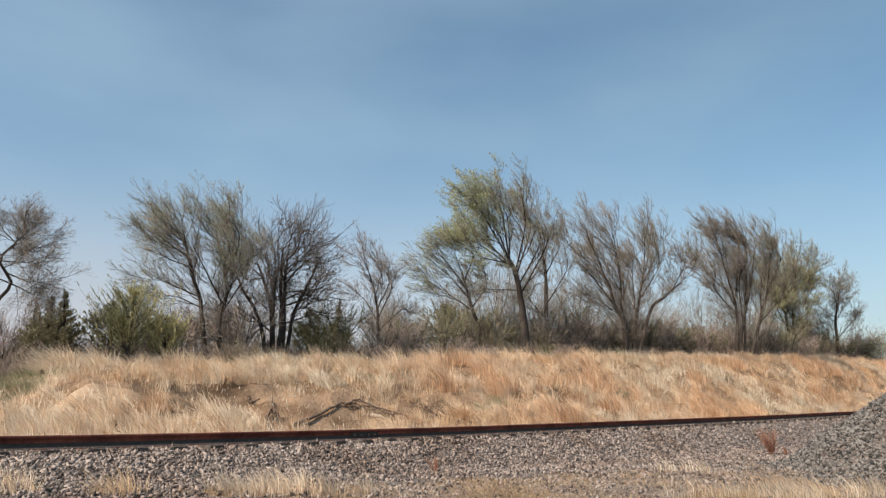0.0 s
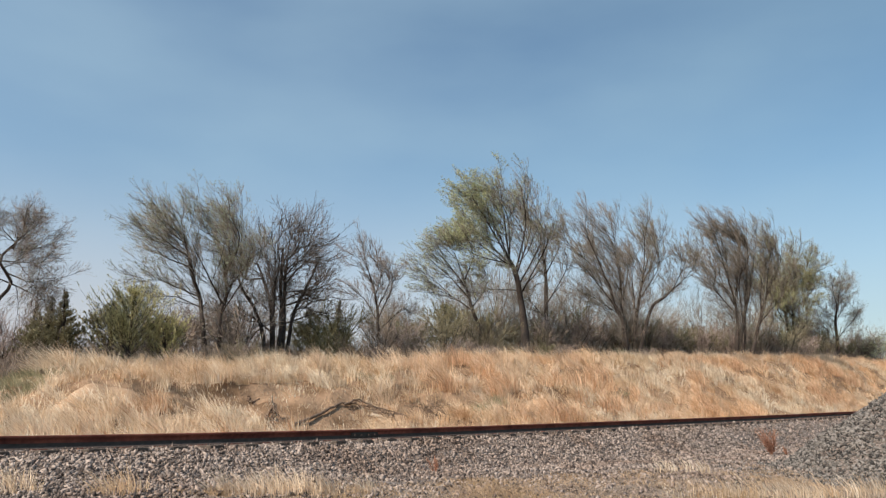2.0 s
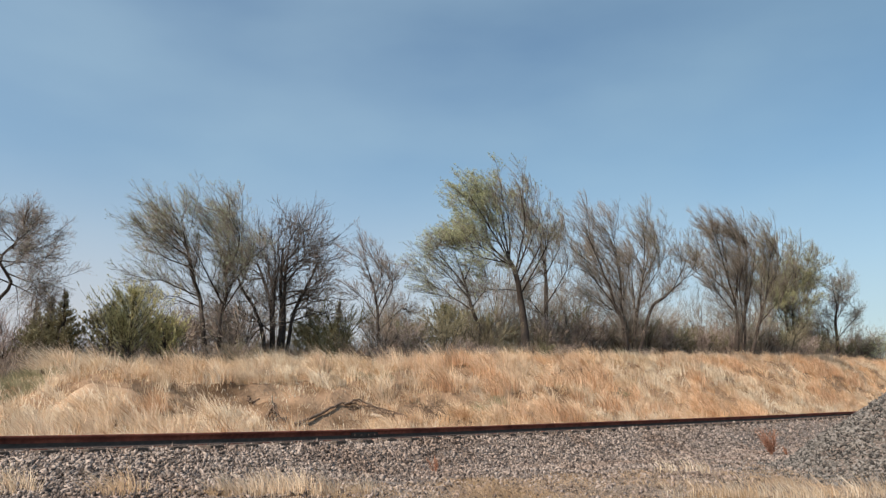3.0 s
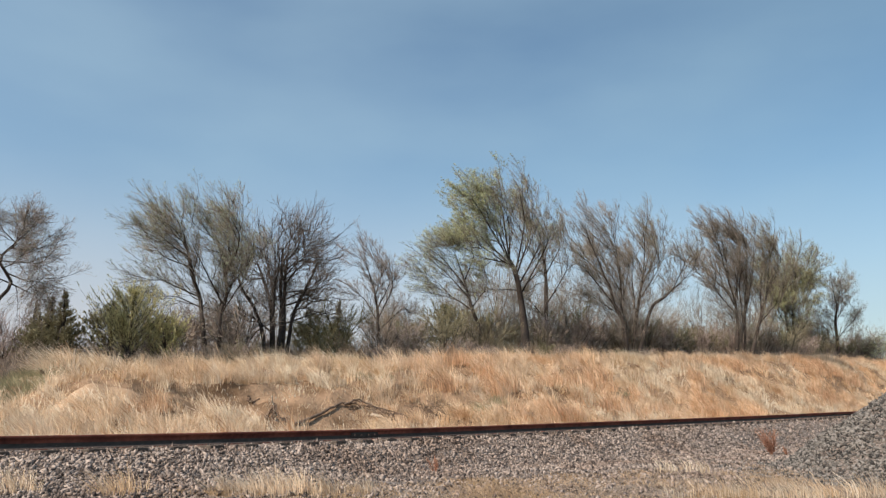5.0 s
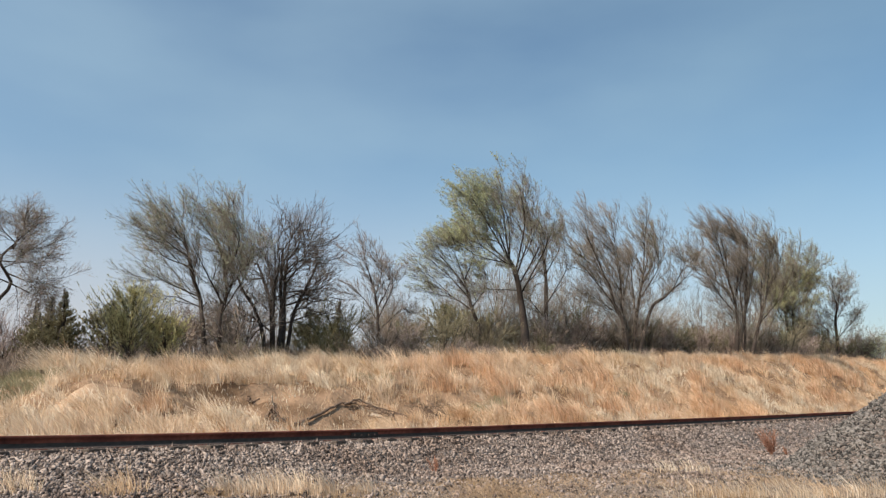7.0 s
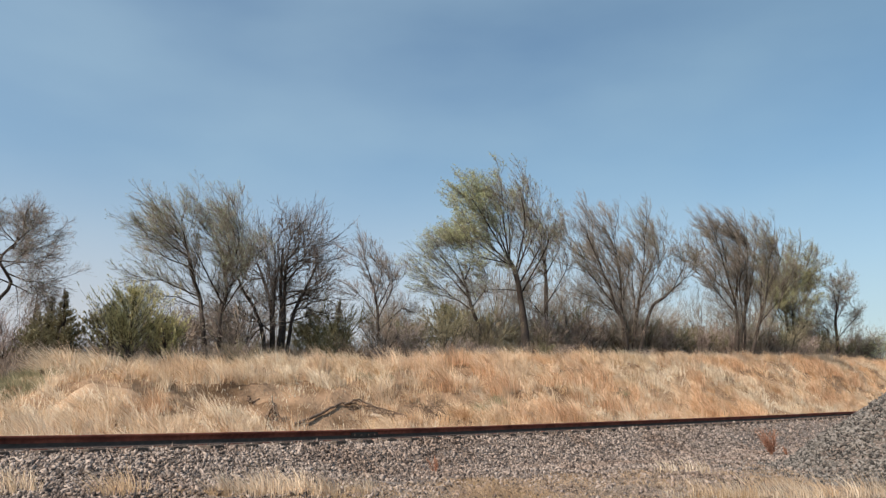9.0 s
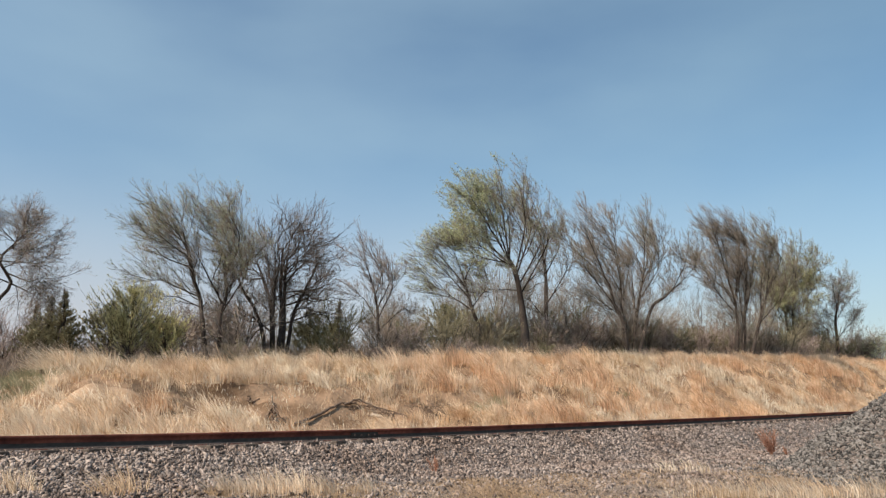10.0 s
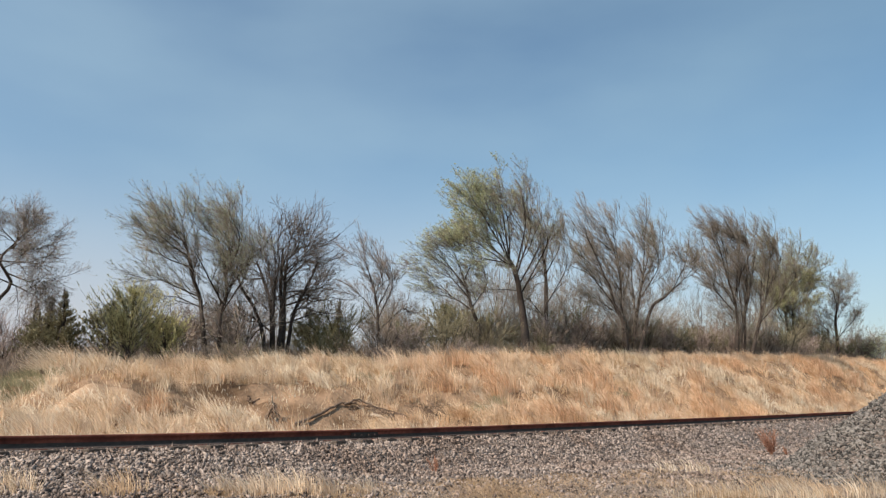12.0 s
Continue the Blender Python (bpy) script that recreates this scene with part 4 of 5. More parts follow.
make_tree("small leaning tree with fresh yellow-green leaves", (2.22, 37.08),
          [[(0.0, 0), (-0.23, 1.86), (-0.58, 2.83), (-0.85, 3.9), (-1.18, 4.99)]],
          [(0, 0.5, -1.79, 3.66, -3.5, 4.3), (0, 0.66, -1.88, 4.67, -3.5, 6.1), (0, 0.8, -2.03, 5.45, -3.1, 6.6), (0, 1.0, -1.54, 5.92, -2.19, 6.7),
           (0, 0.89, -0.56, 5.77, -0.73, 6.6), (0, 0.54, 0.16, 4.21, 0.37, 6.0), (1, 0.5, -2.65, 4.52, -3.5, 5.2)], 5, 0.115, 1.05, (-0.6, 0.35),
          fine=0.0036, spread=0.65, leaf=LEAF, leaves=0.5, leaf_size=0.075)
make_tree("tall windswept tree with yellow-green new leaves on one side", (4.44, 37.15),
          [[(0.0, 0), (-0.14, 2.32), (-0.33, 3.54), (-0.64, 4.69), (-0.8, 5.5)]],
          [(0, 0.83, -2.39, 6.67, -4.2, 7.9), (0, 0.97, -2.07, 7.73, -4.1, 10.2), (0, 1.0, -1.68, 8.27, -2.95, 10.6), (0, 0.88, -2.51, 7.47, -4.25, 9.2),
           (0, 1.0, -0.87, 8.11, -1.9, 10.4), (0, 0.74, -0.14, 7.47, -0.75, 10.7), (0, 0.7, 0.36, 7.47, 0.0, 10.3), (0, 0.6, 0.86, 6.67, 0.8, 9.4),
           (0, 0.92, -2.55, 6.03, -4.1, 7.0), (0, 0.55, -1.5, 4.16, -2.66, 4.25), (0, 1.0, -1.26, 9.0, -2.45, 10.7), (0, 0.5, 1.0, 6.19, 1.44, 8.0)],
          6, 0.215, 1.25, (-0.5, 0.45), fine=0.0038, spread=0.62, sway=1.5,
          leaf=LEAF, skirt=0.6, skirt_from=0.62, drop=0.5, leaves=1.3, leaf_size=0.085, leafy=(0, 1, 2, 3, 8, 10), leaf_two=SAGE, leaves_two=0.25)
make_tree("slim bare grey tree in the thicket", (6.42, 43.47), [[(0.0, 0), (0.08, 3.54), (0.08, 5.96), (-0.13, 7.36)]],
          [(0, 1.0, -0.56, 8.5, -0.89, 9.8), (0, 0.74, 0.41, 8.0, 0.1, 9.6), (0, 0.63, 1.12, 7.5, 0.93, 9.2), (0, 0.56, -0.48, 5.05, -1.22, 4.07),
           (0, 0.36, 1.14, 5.52, 1.39, 7.2), (0, 0.26, -0.87, 4.07, -1.35, 6.1)], 7, 0.14, 1.05, (-0.35, 0.45), fine=0.0042, spread=0.6,
          leaf=SAGE, leaves=0.15, leaf_size=0.05)
make_tree("grey-brown vase-shaped tree with sweeping windblown limbs", (11.48, 43.38),
          [[(0.0, 0), (-0.27, 2.45), (-0.71, 3.51), (-1.27, 5.13), (-1.85, 6.33)], [(-0.07, 0), (-0.29, 3.51), (-0.16, 5.85)],
           [(0.21, 0), (0.71, 3.51), (1.17, 5.85)], [(0.49, 0), (1.47, 3.33), (2.46, 4.23), (3.59, 5.13)]],
          [(0, 1.0, -3.32, 7.51, -4.8, 8.7), (0, 0.5, -2.15, 5.31, -3.6, 6.6), (0, 0.75, -2.23, 7.5, -3.0, 9.2), (1, 0.84, -0.42, 7.69, -1.45, 10.5),
           (1, 1.0, -0.4, 7.9, -0.66, 9.6), (2, 1.0, 1.33, 7.7, 0.9, 9.1), (2, 0.77, 2.14, 6.95, 2.3, 8.4), (3, 1.0, 4.21, 5.78, 4.77, 6.4),
           (3, 0.83, 3.63, 6.0, 3.4, 6.9), (1, 0.5, 0.5, 6.0, 0.3, 8.9), (0, 0.35, -1.6, 3.9, -2.6, 4.6), (2, 0.6, 1.9, 5.6, 2.9, 7.8), (2, 0.4, 0.6, 5.2, 0.9, 8.5),
           (1, 0.7, -0.9, 6.6, -1.9, 9.2), (0, 0.6, -1.6, 6.2, -2.3, 8.2), (2, 0.9, 1.7, 7.0, 1.9, 9.0)],
          8, 0.21, 1.35, (-0.45, 0.55), fine=0.0042, spread=0.58, twig=WARMTWIG, leaf=BUD, skirt=1.0, skirt_from=0.10, leaves=0.3, leaf_size=0.05, leafy=(0, 1, 5, 6, 7, 8, 11))
make_tree("dense windswept tree of grey-brown twigs", (22.05, 52.77),
          [[(0.0, 0), (0.22, 3.01), (0.17, 4.83), (-0.2, 6.5)], [(0.43, 0), (0.91, 3.44), (1.59, 6.06)], [(0.98, 0), (2.07, 3.44), (2.89, 6.06)]],
          [(0, 1.0, -1.06, 8.73, -2.6, 10.7), (0, 0.67, -1.24, 6.5, -2.85, 8.6), (0, 0.41, -1.44, 5.18, -2.73, 6.41), (0, 0.87, -0.16, 8.7, -1.3, 11.0),
           (0, 0.57, 0.75, 8.28, -0.2, 11.1), (1, 0.41, 1.53, 8.28, 0.55, 11.2), (1, 1.0, 2.46, 8.73, 2.08, 10.8), (2, 0.75, 2.81, 7.6, 2.7, 9.5),
           (2, 1.0, 3.81, 7.6, 3.81, 8.8), (2, 0.4, 3.4, 4.6, 4.3, 6.6), (1, 0.6, 1.4, 6.6, 1.5, 9.6), (1, 0.3, 0.4, 5.5, 0.2, 8.8), (2, 0.5, 2.3, 6.2, 3.1, 8.6), (0, 0.5, -0.6, 6.0, -1.2, 8.0)], 9, 0.22, 1.55, (-0.55, 0.5),
          fine=0.0050, spread=0.55, twig=WARMTWIG, leaf=BUD, skirt=1.1, skirt_from=0.10, leaves=0.5, leaf_size=0.055, leafy=(6, 7, 8, 9, 10))
make_tree("budding olive-tinted tree behind the thicket", (33.80, 67.74),
          [[(0.0, 0), (-0.33, 3.87), (-0.45, 6.37)], [(0.11, 0), (0.4, 5.53), (0.72, 8.5)]],
          [(0, 1.0, -0.61, 8.4, -1.04, 10.4), (1, 1.0, 0.98, 9.7, 0.62, 10.8), (1, 0.97, 1.83, 9.3, 2.65, 10.4), (1, 0.92, 1.72, 8.5, 2.87, 8.73),
           (1, 0.46, 1.98, 6.81, 2.79, 7.9), (0, 0.43, -1.51, 5.25, -1.62, 7.2), (1, 0.16, -1.32, 3.32, -2.34, 2.5), (1, 0.24, 1.48, 3.87, 2.48, 2.94),
           (0, 0.7, -1.3, 6.5, -1.9, 8.3), (1, 0.6, 1.4, 6.0, 1.7, 7.4)], 10, 0.2, 1.5, (-0.3, 0.4), fine=0.0058, spread=0.7,
          leaf=BUD, full=2.8, per=4.8, skirt=1.2, skirt_from=0.15, leaf_two=BUD, leaves_two=0.8, leaves=1.5, leaf_size=0.09, leafy=(0, 4, 5, 8, 9))
make_tree("rounded pale grey tree at the end of the row", (39.46, 69.83), [[(0.0, 0), (0.03, 4.05), (0.01, 5.76)]],
          [(0, 1.0, -0.41, 7.49, -0.83, 8.5), (0, 0.83, 0.79, 7.2, 1.2, 8.6), (0, 0.58, 1.41, 6.04, 2.2, 7.1), (0, 0.67, -1.19, 5.76, -1.5, 7.3),
           (0, 0.3, 1.64, 4.22, 2.7, 5.01), (0, 0.3, -1.14, 3.76, -1.75, 4.33), (0, 1.0, 0.3, 7.2, 0.3, 8.6)], 11, 0.17, 1.35, (-0.2, 0.35), full=2.6, per=4.2, fine=0.0045, spread=0.72, twig=PALETWIG, leaf=SAGE, leaves=0.4, leaf_size=0.075)


def make_bush(name, label, category, group, seed, high, wide, count, branches, twigs, fine_twigs, fine, sweep=(-0.3, 0.35), bark=None, twig=None, leaf=None,
              leaves=0.0, leaf_size=0.05, arch=0.5):
    """Many thin stems from one root that fan out and arch over, with a spray of twigs."""
    g = np.random.RandomState(seed)
    bush = tagged(new(name), label, category, group)
    sweep = np.array([sweep[0], 0.0, sweep[1]])
    pieces, tips = [], []
    for k in range(count):
        a = 2 * math.pi * (k + g.uniform(0, 0.7)) / count
        out, up = wide * g.uniform(0.25, 1.0), high * g.uniform(0.6, 0.95)
        P = curve([(0.12 * wide * math.cos(a), 0.12 * wide * math.sin(a), 0), (out * 0.45 * math.cos(a), out * 0.45 * math.sin(a), up * (0.5 + 0.2 * arch)),
                   (out * math.cos(a), out * math.sin(a), up)], 8)
        P[1:] += np.cumsum(g.normal(0, 0.02, (7, 3)), 0) * high
        R = (0.012 * high ** 0.7 + 0.004) * np.linspace(1, 0.3, 8)
        part("stem", mesh_from("stem", *tubes(P[None], R[None], 5), bark or DARKBARK, True), bush)
        B, RB = shoots(g, P[None], R[None], branches, 0.12, high * 0.42, 0.75, sweep, 0.25, 0.2, 4, 0.55, fine * 1.4, 0.09)
        C, RC = shoots(g, B, RB, twigs, 0.1, high * 0.22, 0.75, sweep, 0.3, 0.25, 3, 0.55, fine, 0.08)
        D, RD = shoots(g, C, RC, fine_twigs, 0.1, high * 0.12, 0.7, sweep, 0.3, 0.2, 2, 0.7, fine * 0.85)
        pieces += [strips(g, B, RB), strips(g, C, RC), strips(g, D, RD)]
        tips.append(D[:, 1])
    tagged(part("twig_spray", mesh_from("twig_spray", *join(pieces), twig or BRUSH), bush), kind="stuff")
    tips = np.concatenate(tips)
    if leaf and leaves:
        pos = tips[g.randint(0, len(tips), int(len(tips) * leaves))]
        tagged(part("leaf_spray", mesh_from("leaf_spray", *leaflets(g, pos, leaf_size, sweep), leaf), bush), kind="stuff")
    return bush


def plant_out(kinds, spots, seed, turn=180):
    """Set the kinds out at (along, across, size)."""
    g = np.random.RandomState(seed)
    for k, (u, w, size) in enumerate(spots):
        x, y = plan(u, w)
        m = pose(float(x), float(y), float(land_z(u, w)) - 0.05, 0, 0, g.uniform(-turn, turn))
        t = kinds[k] if k < len(kinds) else copy_thing(kinds[k % len(kinds)], m)
        t.matrix_basis = m
        t.scale = (size, size, size * g.uniform(0.85, 1.12))


shrub = make_bush("shrub", "low rounded shrub with fresh yellow-green leaves", "shrub", "", 12, 2.9, 1.7, 9, 8, 5, 3, 0.005, twig=PALETWIG, leaf=LEAF, leaves=2.2, leaf_size=0.11)
shrub.matrix_basis = pose(45.2, 73.6, float(land_xy(45.2, 73.6)))


def make_thicket():
    """Slender young trees that fill the gaps behind the row."""
    kinds = [make_bush("young_tree", "slender bare grey-brown young tree in the thicket", "tree", "young trees in the thicket", 140 + k, 4.3, 1.35, 5, 9, 6, 4, 0.0042,
                       sweep=(-0.4, 0.5), twig=TWIG, leaf=BUD, leaves=0.10, leaf_size=0.05, arch=0.0) for k in range(3)]
    spots = ((9.5, 17, 0.62), (13, 19, 0.75), (18, 20, 0.75), (21, 20.5, 0.8), (24.5, 19, 0.8), (30.5, 19.5, 1.1), (34, 18.5, 1.2), (37, 18.5, 1.4), (40, 18, 1.4),
             (46, 17.5, 1.35), (50, 17, 1.3), (57, 17, 1.3), (61, 16.5, 1.2), (66, 16, 1.3), (70, 18, 1.5), (80, 16, 1.2), (16, 21, 0.9), (22.5, 18, 0.6), (26, 21, 0.9), (28, 22, 1.0),
             (32, 21, 1.25), (35.5, 21, 1.5), (38.5, 20, 1.45), (43, 19, 1.5), (48, 19, 1.5), (54, 19, 1.3), (74, 14.5, 1.0), (78, 14, 1.2), (84, 13.5, 1.2),
             (90, 13, 1.1), (96, 13, 1.1))
    plant_out(kinds, spots, 15)


make_thicket()


# ------------------------------------------------------------------ brush under the trees
def make_brush():
    kinds = []
    for k in range(5):
        kinds.append(make_bush("brush", "tangled bare brown brush along the tree line", "shrub", "brush along the tree line", 40 + k, 1.75 + 0.12 * (k % 3), 1.15, 8, 9, 6, 2,
                               0.0048, bark=DARKBARK, twig=(BRUSH, OLIVEBRUSH, BRUSH, ROSEBRUSH, OLIVEBRUSH)[k], leaf=BUD, leaves=0.05 if k % 2 else 0.16, leaf_size=0.035))
    g = np.random.RandomState(5)
    spots = []
    for k in range(104):
        u = 3.0 + 88 * (k / 103.0) ** 1.25 + g.uniform(-0.5, 0.5)
        w = float(crest_w(u)) + (g.uniform(3.0, 7.5) if u > 22 else g.uniform(1.4, 6.5))
        spots.append((u, w, g.uniform(0.75, 1.3) * (1 + 0.006 * u) * (0.7 if w < crest_w(u) + 2.0 else 1.0)))
    for k in range(30):
        u = 4.0 + 34 * (k / 29.0) ** 1.2
        spots.append((u, float(crest_w(u)) + g.uniform(0.8, 1.8), g.uniform(0.30, 0.5) * (1 + 0.006 * u)))
    for k in range(34):
        u = 26.0 + 40 * k / 33.0 + g.uniform(-0.4, 0.4)
        spots.append((u, float(crest_w(u)) + g.uniform(3.2, 6.0), g.uniform(0.95, 1.45)))
    cedars = ((-12.45, 22.3), (-12.06, 22.13), (-10.75, 22.9), (-9.95, 22.48), (-5.91, 30.0), (-4.98, 33.0), (0.24, 36.7))
    clear = []
    for u, w, size in spots:
        x, y = (float(q) for q in plan(u, w))
        if not any(abs(x - a) < 1.1 and -1.6 < b - y < 3 for a, b in cedars):
            clear.append((u, w, size))
    plant_out(kinds, [c for c in clear if c[0] >= 8.0], 6)
    # the end of the row is paler
    for u, w, size in clear:
        if u < 8.0:
            x, y = plan(u, w)
            pale = copy_thing(kinds[3], pose(float(x), float(y), float(land_z(u, w)) - 0.05, 0, 0, g.uniform(-180, 180)))
            pale.scale = (size, size, size)
            tagged(pale, "tangled pale rose-grey brush at the end of the row")


make_brush()


def undergrowth():
    """Low dead stalks under the brush."""
    n = 26000
    u = 2.5 + 88 * rng.uniform(0, 1, n) ** 1.5
    w = crest_w(u) + 1.0 + 1.4 * ease(25, 45, u) + 6.0 * rng.uniform(0, 1, n)
    x, y = plan(u, w)
    tall = 0.8 + 0.3 * wave(x, y, 2.2, 91) + 0.006 * u
    return blades(rng, np.stack([x, y, land_z(u, w) - 0.02], -1), np.clip(tall, 0.2, 1.4), 0.010 + 0.0005 * np.hypot(x, y), LEAN * 0.5, 0.45)


v, f = undergrowth()
tagged(part("undergrowth", mesh_from("undergrowth", v, f, BRUSH)), "low tangled grey-brown dead stalks under the brush", "undergrowth", kind="stuff")


# ------------------------------------------------------------------ cedars
def make_cedar(label, at, high, wide, seed, mat, sparse=1.0, rise=0.5, needle=0.10, taper=0.85):
    g = np.random.RandomState(seed)
    x, y = at
    tree = tagged(new("cedar"), label, "conifer")
    tree.matrix_basis = pose(x, y, float(land_xy(x, y)) - 0.05)
    t = np.linspace(0, 1, 6)[:, None]
    P = np.array([0, 0, high * 0.96]) * t + g.normal(0, 0.012, (6, 3)) * high
    part("trunk", mesh_from("trunk", *tubes(P[None], (0.035 * high * np.linspace(1, 0.15, 6))[None], 7), DARKBARK, True), tree)
    n = int(150 * sparse)
    hz = np.sort(g.uniform(0.03, 1.0, n) ** 0.8)
    an = g.uniform(0, 2 * math.pi, n)
    L = (wide * (1.0 - hz) ** taper * g.uniform(0.45, 1.25, n) + 0.05 * wide) * np.minimum(1, 0.6 + hz * 3)
    d = np.stack([np.cos(an), np.sin(an), np.full(n, rise) * g.uniform(0.5, 1.5, n)], -1)
    s = np.linspace(0, 1, 5)[None, :, None]
    start = np.stack([np.zeros(n), np.zeros(n), hz * high * 0.9], -1)
    B = start[:, None] + d[:, None] * L[:, None, None] * s + np.array([-0.06, 0, 0.3]) * L[:, None, None] * s * s
    tagged(part("branchwork", mesh_from("branchwork", *tubes(B, np.full((n, 5), 0.010) * np.linspace(1, 0.3, 5)[None], 3), DARKBARK), tree), kind="stuff")
    # side sprays that fan out from each branch, set with short needles
    S, RS = shoots(g, B, np.full((n, 5), 0.006), 9, 0.25, 0.24 * wide, 0.6, np.array([-0.1, 0.0, 0.6]), 0.5, 0.3, 3, 0.8, 0.003)
    S = S[:, :1] + (S - S[:, :1]) * np.clip(np.repeat(L, 9) / wide * 1.5, 0.1, 1.0)[:, None, None]
    m = int(0.75 / needle)
    fr = g.uniform(0.0, 1.0, (len(S), m, 1))
    q = (S[:, None, 0] * (1 - fr) + S[:, None, 2] * fr)
    tang = unit(S[:, 2] - S[:, 0])[:, None]
    out = unit(tang * 0.9 + g.normal(0, 0.42, q.shape))
    q, out = q.reshape(-1, 3), out.reshape(-1, 3)
    side = unit(np.cross(out, g.normal(0, 1, out.shape)))
    ln = needle * g.uniform(0.6, 1.4, (len(q), 1)) * np.clip(np.repeat(L, 9 * m) / wide * 2, 0.45, 1.0)[:, None]
    V = np.stack([q, q + out * ln * 0.45 + side * ln * 0.21, q + out * ln, q + out * ln * 0.45 - side * ln * 0.21], 1)
    tagged(part("foliage", mesh_from("foliage", V.reshape(-1, 3), np.arange(len(q) * 4).reshape(-1, 4), mat), tree), kind="stuff")
    return tree


make_cedar("small dark green cedar with a pointed top", (-12.62, 22.3), 2.5, 0.95, 61, CEDAR, 1.5, 0.25, 0.065, 1.35)
make_cedar("small dark green cedar with a pointed top", (-13.15, 22.45), 2.5, 0.85, 67, CEDAR, 1.1, 0.25, 0.065, 1.35)
make_cedar("small dark green cedar with a pointed top", (-12.12, 22.13), 2.8, 1.05, 62, CEDAR, 1.5, 0.25, 0.065, 1.35)
make_cedar("dark green spreading cedar behind a yellow-green one", (-10.95, 22.9), 2.45, 1.2, 68, CEDAR, 0.9, 0.5, 0.085, 0.9)
make_cedar("bushy yellow-green cedar with upswept sprays", (-9.95, 22.2), 2.85, 1.45, 63, PINE, 1.35, 0.75, 0.048, 0.75)
make_cedar("low olive cedar beside a taller yellow-green one", (-9.0, 22.6), 1.9, 1.0, 69, PINE, 0.8, 0.7, 0.05, 0.6)
make_cedar("dark green cedar half hidden in brush", (-5.75, 30.01), 2.9, 1.5, 64, CEDAR, 1.2, 0.45, 0.085, 1.1)
make_cedar("narrow dark green cedar in the brush", (-4.98, 33.01), 3.5, 1.2, 65, CEDAR, 1.0, 0.3, 0.085, 1.5)
make_cedar("spreading dark green cedar in the brush", (0.1, 36.72), 3.3, 1.9, 66, CEDAR, 1.0, 0.7, 0.10, 0.9)


# ------------------------------------------------------------------ dead wood on the bank
def stick(points, r0, r1, sides=8, seed=0):
    g = np.random.RandomState(seed)
    pts = np.array(points, float)
    s = np.linspace(0, len(pts) - 1, 4 * len(pts))
    i = np.minimum(s.astype(int), len(pts) - 2)
    P = pts[i] + (pts[i + 1] - pts[i]) * (s - i)[:, None] + g.normal(0, 0.012, (len(s), 3))
    R = np.linspace(r0, r1, len(s)) * g.uniform(0.85, 1.15, len(s))
    return tubes(P[None], R[None], sides)


def bank_point(x, y, lift):
    return (x, y, float(land_xy(x, y)) + lift)


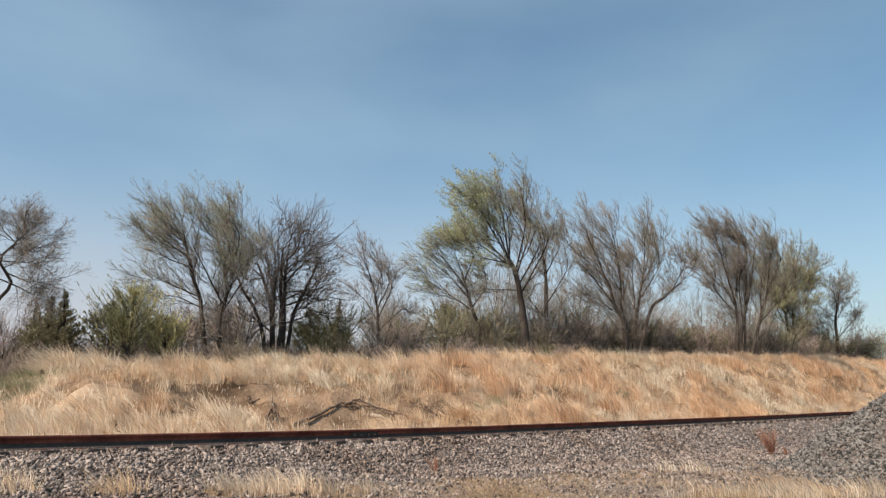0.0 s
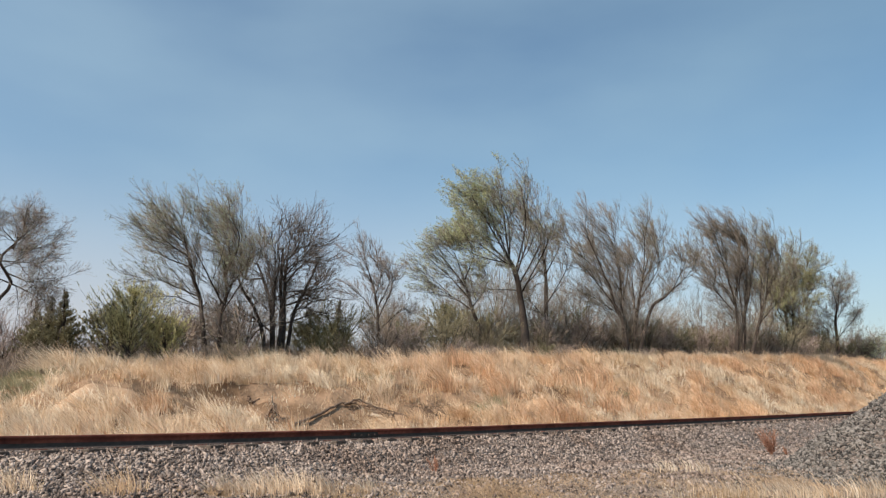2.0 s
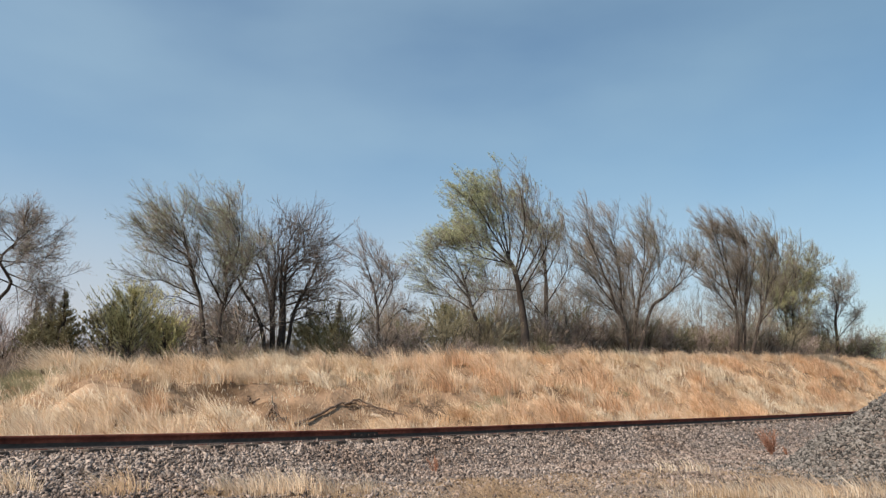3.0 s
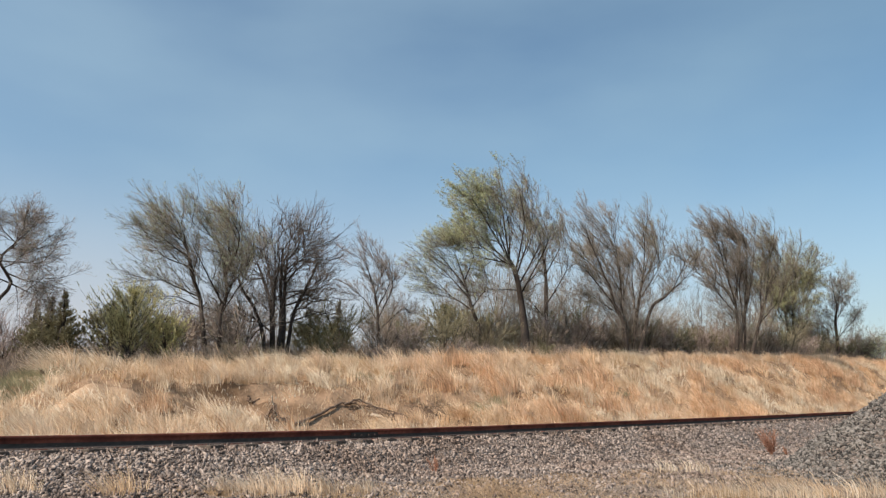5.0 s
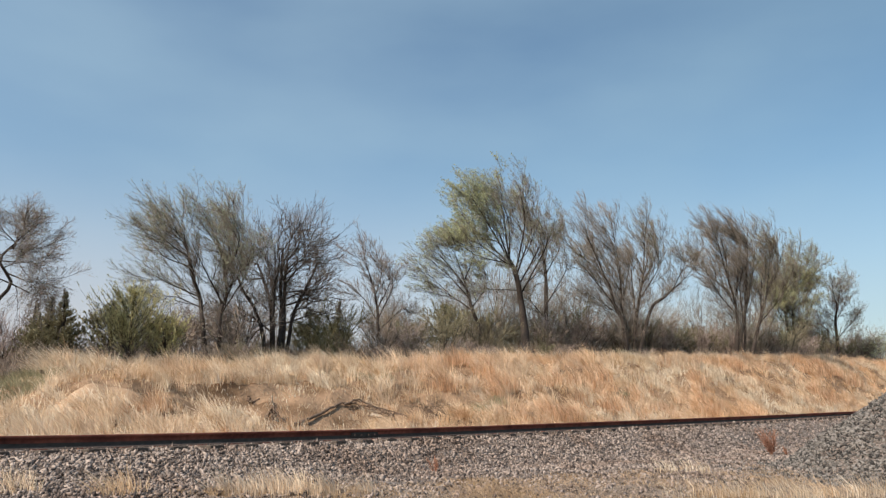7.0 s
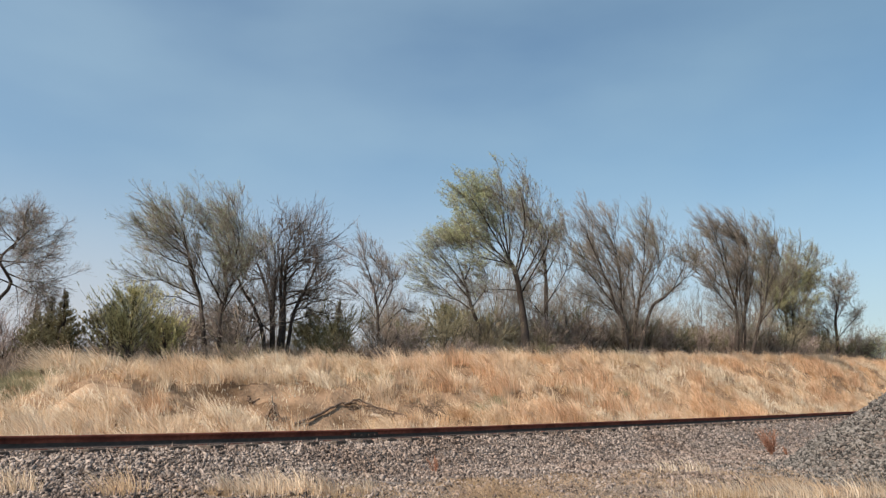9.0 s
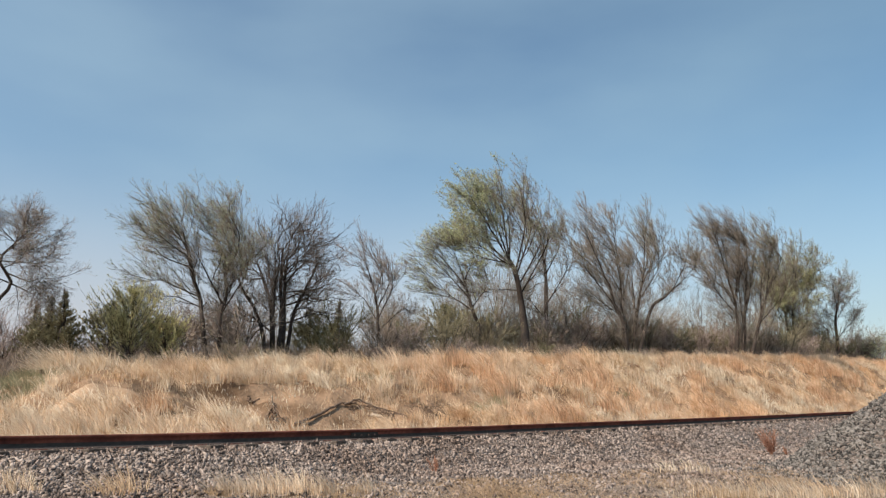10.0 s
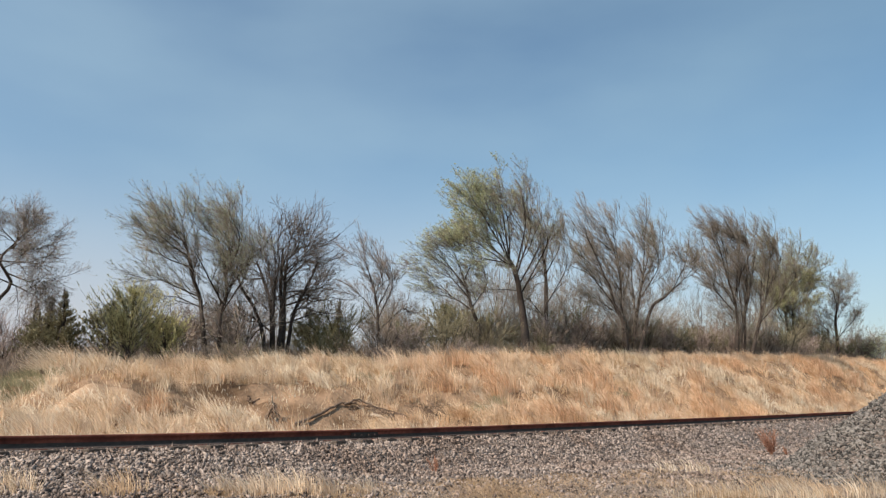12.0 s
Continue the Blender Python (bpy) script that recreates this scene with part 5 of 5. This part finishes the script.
def dead_wood():
    fallen = tagged(new("fallen_branch"), "dark weathered fallen branch leaning on the bank", "branch")
    part("branch", mesh_from("branch", *stick([bank_point(-4.3, 19.3, -0.04), bank_point(-4.05, 19.8, 0.06), bank_point(-3.62, 20.7, 0.08), bank_point(-3.15, 21.65, 0.08), bank_point(-2.7, 22.15, 0.06)], 0.062, 0.03, 8, 1),
                             DEADWOOD, True), fallen)
    part("side_branch", mesh_from("side_branch", *stick([(-3.0, 21.7, 1.26), (-2.6, 22.1, 1.38), (-2.0, 22.1, 1.12), (-1.35, 22.2, 0.95)], 0.04, 0.014, 6, 2),
                                  DEADWOOD, True), fallen)
    for k, (dx, dz) in enumerate(((-0.5, 0.16), (-0.15, 0.28), (0.25, -0.22), (0.55, -0.3), (0.05, 0.2))):
        a = np.array([-3.4 + 0.22 * k, 21.3 + 0.22 * k, 1.06 + 0.07 * k])
        part("twig", mesh_from("twig", *stick([a, a + (dx * 0.6, 0.05, dz * 0.5), a + (dx * 1.2, -0.05, dz)], 0.016, 0.006, 5, 30 + k), DEADWOOD, True), fallen)
    g = np.random.RandomState(18)
    for k in range(12):
        a = np.array([-2.9 + 0.13 * k, 22.0 + g.uniform(-0.2, 0.15), 1.30 - 0.028 * k])
        d = np.array([g.uniform(-0.35, 0.45), g.uniform(-0.25, 0.1), g.uniform(-0.38, 0.04)])
        part("twig", mesh_from("twig", *stick([a, a + d * 0.5 + (0, 0, 0.05), a + d], 0.022, 0.007, 5, 60 + k), DEADWOOD, True), fallen)
    # broken root stock with a pale bare stem
    stump = tagged(new("root_stump"), "weathered grey root stump with a bleached stem", "stump")
    stump.matrix_basis = pose(*bank_point(-4.70, 19.9, -0.03)) @ Matrix.Scale(1.3, 4)
    part("stem", mesh_from("stem", *stick([(0.06, 0, 0), (0.03, -0.02, 0.22), (-0.05, 0, 0.42), (-0.06, 0, 0.56)], 0.03, 0.018, 7, 3), PALEWOOD, True), stump,
         "bleached broken stem")
    g = np.random.RandomState(8)
    for k in range(10):
        a = g.uniform(0, 6.28)
        part("root", mesh_from("root", *stick([(0.02 * math.cos(a), 0.02 * math.sin(a), 0.30 + 0.1 * g.uniform()), (0.12 * math.cos(a), 0.1 * math.sin(a), 0.2),
                                               (0.3 * math.cos(a), 0.2 * math.sin(a), -0.02)], 0.026, 0.012, 6, 10 + k), DEADWOOD, True), stump)
    # pale broken log and the dark chunk higher up
    log = tagged(part("log", mesh_from("log", *stick([(-0.3, 0, 0.12), (0, 0.02, 0.05), (0.3, 0.05, -0.08)], 0.055, 0.045, 9, 4), PALEWOOD, True)),
                 "short pale broken log lying on the bank", "log")
    log.matrix_basis = pose(*bank_point(-1.9, 21.8, 0.06))
    chunk = tagged(new("driftwood_chunk"), "dark twisted chunk of dead wood on bare sand", "dead wood")
    chunk.matrix_basis = pose(*bank_point(-5.56, 20.7, 0.03))
    for k, pts in enumerate((((-0.14, 0, 0.12), (0.0, 0, 0.06), (0.16, 0, -0.04)), ((-0.1, 0, 0.22), (-0.06, 0, 0.1), (0.02, 0, 0.0)),
                             ((0.0, 0, 0.05), (0.1, 0.05, 0.1), (0.2, 0.02, 0.16)))):
        part("piece", mesh_from("piece", *stick(pts, 0.05, 0.022, 6, 20 + k), DEADWOOD, True), chunk)
    for k, (x, y, w) in enumerate(((-1.85, 22.0, 0.30), (-1.45, 22.0, 0.45), (-2.0, 21.8, 0.25))):
        b = tagged(part("dead_stick", mesh_from("dead_stick", *stick([(-w, 0, 0.05), (-0.1 * w, 0.02, 0.16), (0.6 * w, 0, 0.12), (w, 0.1, -0.06)], 0.03, 0.012, 6, 50 + k),
                                               DEADWOOD, True)), "dark crooked dead stick lying on the bank", "stick", "dead sticks on the bank")
        b.matrix_basis = pose(*bank_point(x, y, 0.04))


dead_wood()


def twig_mat():
    """A flattened mat of thin dead twigs on the bank."""
    g = np.random.RandomState(29)
    pieces = []
    for k in range(120):
        x, y = g.normal(-0.1, 0.42), g.normal(23.45, 0.32)
        a, half = g.uniform(0, 6.28), g.uniform(0.12, 0.34)
        dx, dy = half * math.cos(a), half * math.sin(a) * 0.6
        ends = [bank_point(x - dx, y - dy, 0.03), bank_point(x, y, g.uniform(0.05, 0.14)), bank_point(x + dx, y + dy, 0.03)]
        pieces.append(stick(ends, 0.011, 0.006, 4, 200 + k))
    tagged(part("twig_mat", mesh_from("twig_mat", *join(pieces), DEADWOOD)), "flattened dark mat of dead twigs on the bank", "dead twigs", kind="stuff")


twig_mat()


def weed(at, high, seed, count, mat=None, label="dry reddish-brown weed growing in the ballast", group="weeds in the ballast"):
    """A dry weed: a few stems with short side sprays."""
    g = np.random.RandomState(seed)
    x, y = at
    u, w = x * ALONG[0] + y * ALONG[1], x * ACROSS[0] + y * ACROSS[1] - RAIL_AT
    plant = tagged(new("dry_weed"), label, "weed", group)
    plant.matrix_basis = pose(x, y, float(np.maximum(bed_height(u, w), land_z(u, w))) - 0.02)
    for k in range(count):
        a, t = g.uniform(0, 6.28), np.linspace(0, 1, 5)[:, None]
        d = np.array([0.36 * math.cos(a), 0.36 * math.sin(a), 1.0]) * high * g.uniform(0.6, 1.0)
        P = (d * t + np.array([-0.12, 0, 0]) * high * t * t)[None]
        R = np.linspace(0.006, 0.002, 5)[None]
        S, RS = shoots(g, P, R, 26, 0.15, 0.28 * high, 0.6, np.array([-0.1, 0, 0.3]), 0.3, 0.3, 3, 0.7, 0.0015)
        part("stem", mesh_from("stem", *join([tubes(P, R, 4), strips(g, S, RS * 1.6)]), mat or WEED), plant)


weed((8.0, 17.6), 0.66, 71, 16)
weed((-0.13, 11.1), 0.26, 72, 5)
weed((8.35, 17.6), 0.25, 73, 4)
weed((-10.82, 19.1), 0.22, 74, 16, DEADWOOD, "low dark dead weed clump on the green bank", "dead weeds on the bank")


def motions():
    """Wind: limbs rock about their forks, tussocks about their roots."""
    times = [0.4 * k for k in range(31)]

    def gust(t):
        return 0.75 + 0.25 * math.sin(2 * math.pi * t / 5.3 + 0.6)

    def rock(mover, t):
        _, home, amp, ph, period, parent = mover
        a = amp * gust(t) * (0.75 * math.sin(2 * math.pi * t / period + ph) + 0.35 * math.sin(2 * math.pi * t / (period * 0.62) + 2 * ph) - 0.2)
        b = 0.5 * amp * math.sin(2 * math.pi * t / (period * 1.3) + 1.7 * ph)
        own = home @ pose(0, 0, 0, b, a, 0)
        return rock(parent, t) @ parent[1].inverted() @ own if parent else own

    for mover in BOUGHS:
        walk(mover[0], [(t, rock(mover, t)) for t in times])
    for tuft, home, s, ph, period, amp in SWAYERS:
        rows = []
        turn = home.to_quaternion().to_matrix().to_4x4().inverted()
        for t in times:
            a = amp * 2 * gust(t) * (0.8 * math.sin(2 * math.pi * t / period + ph) + 0.4 * math.sin(2 * math.pi * t / (period * 0.55) + 2.3 * ph) - 0.4)
            b = amp * math.sin(2 * math.pi * t / (period * 1.4) + ph * 1.3)
            rows.append((t, Matrix.Translation(home.translation) @ pose(0, 0, 0, b, a, 0) @ turn.inverted()))
        tuft.scale = (s, s, s)
        walk(tuft, rows)


motions()
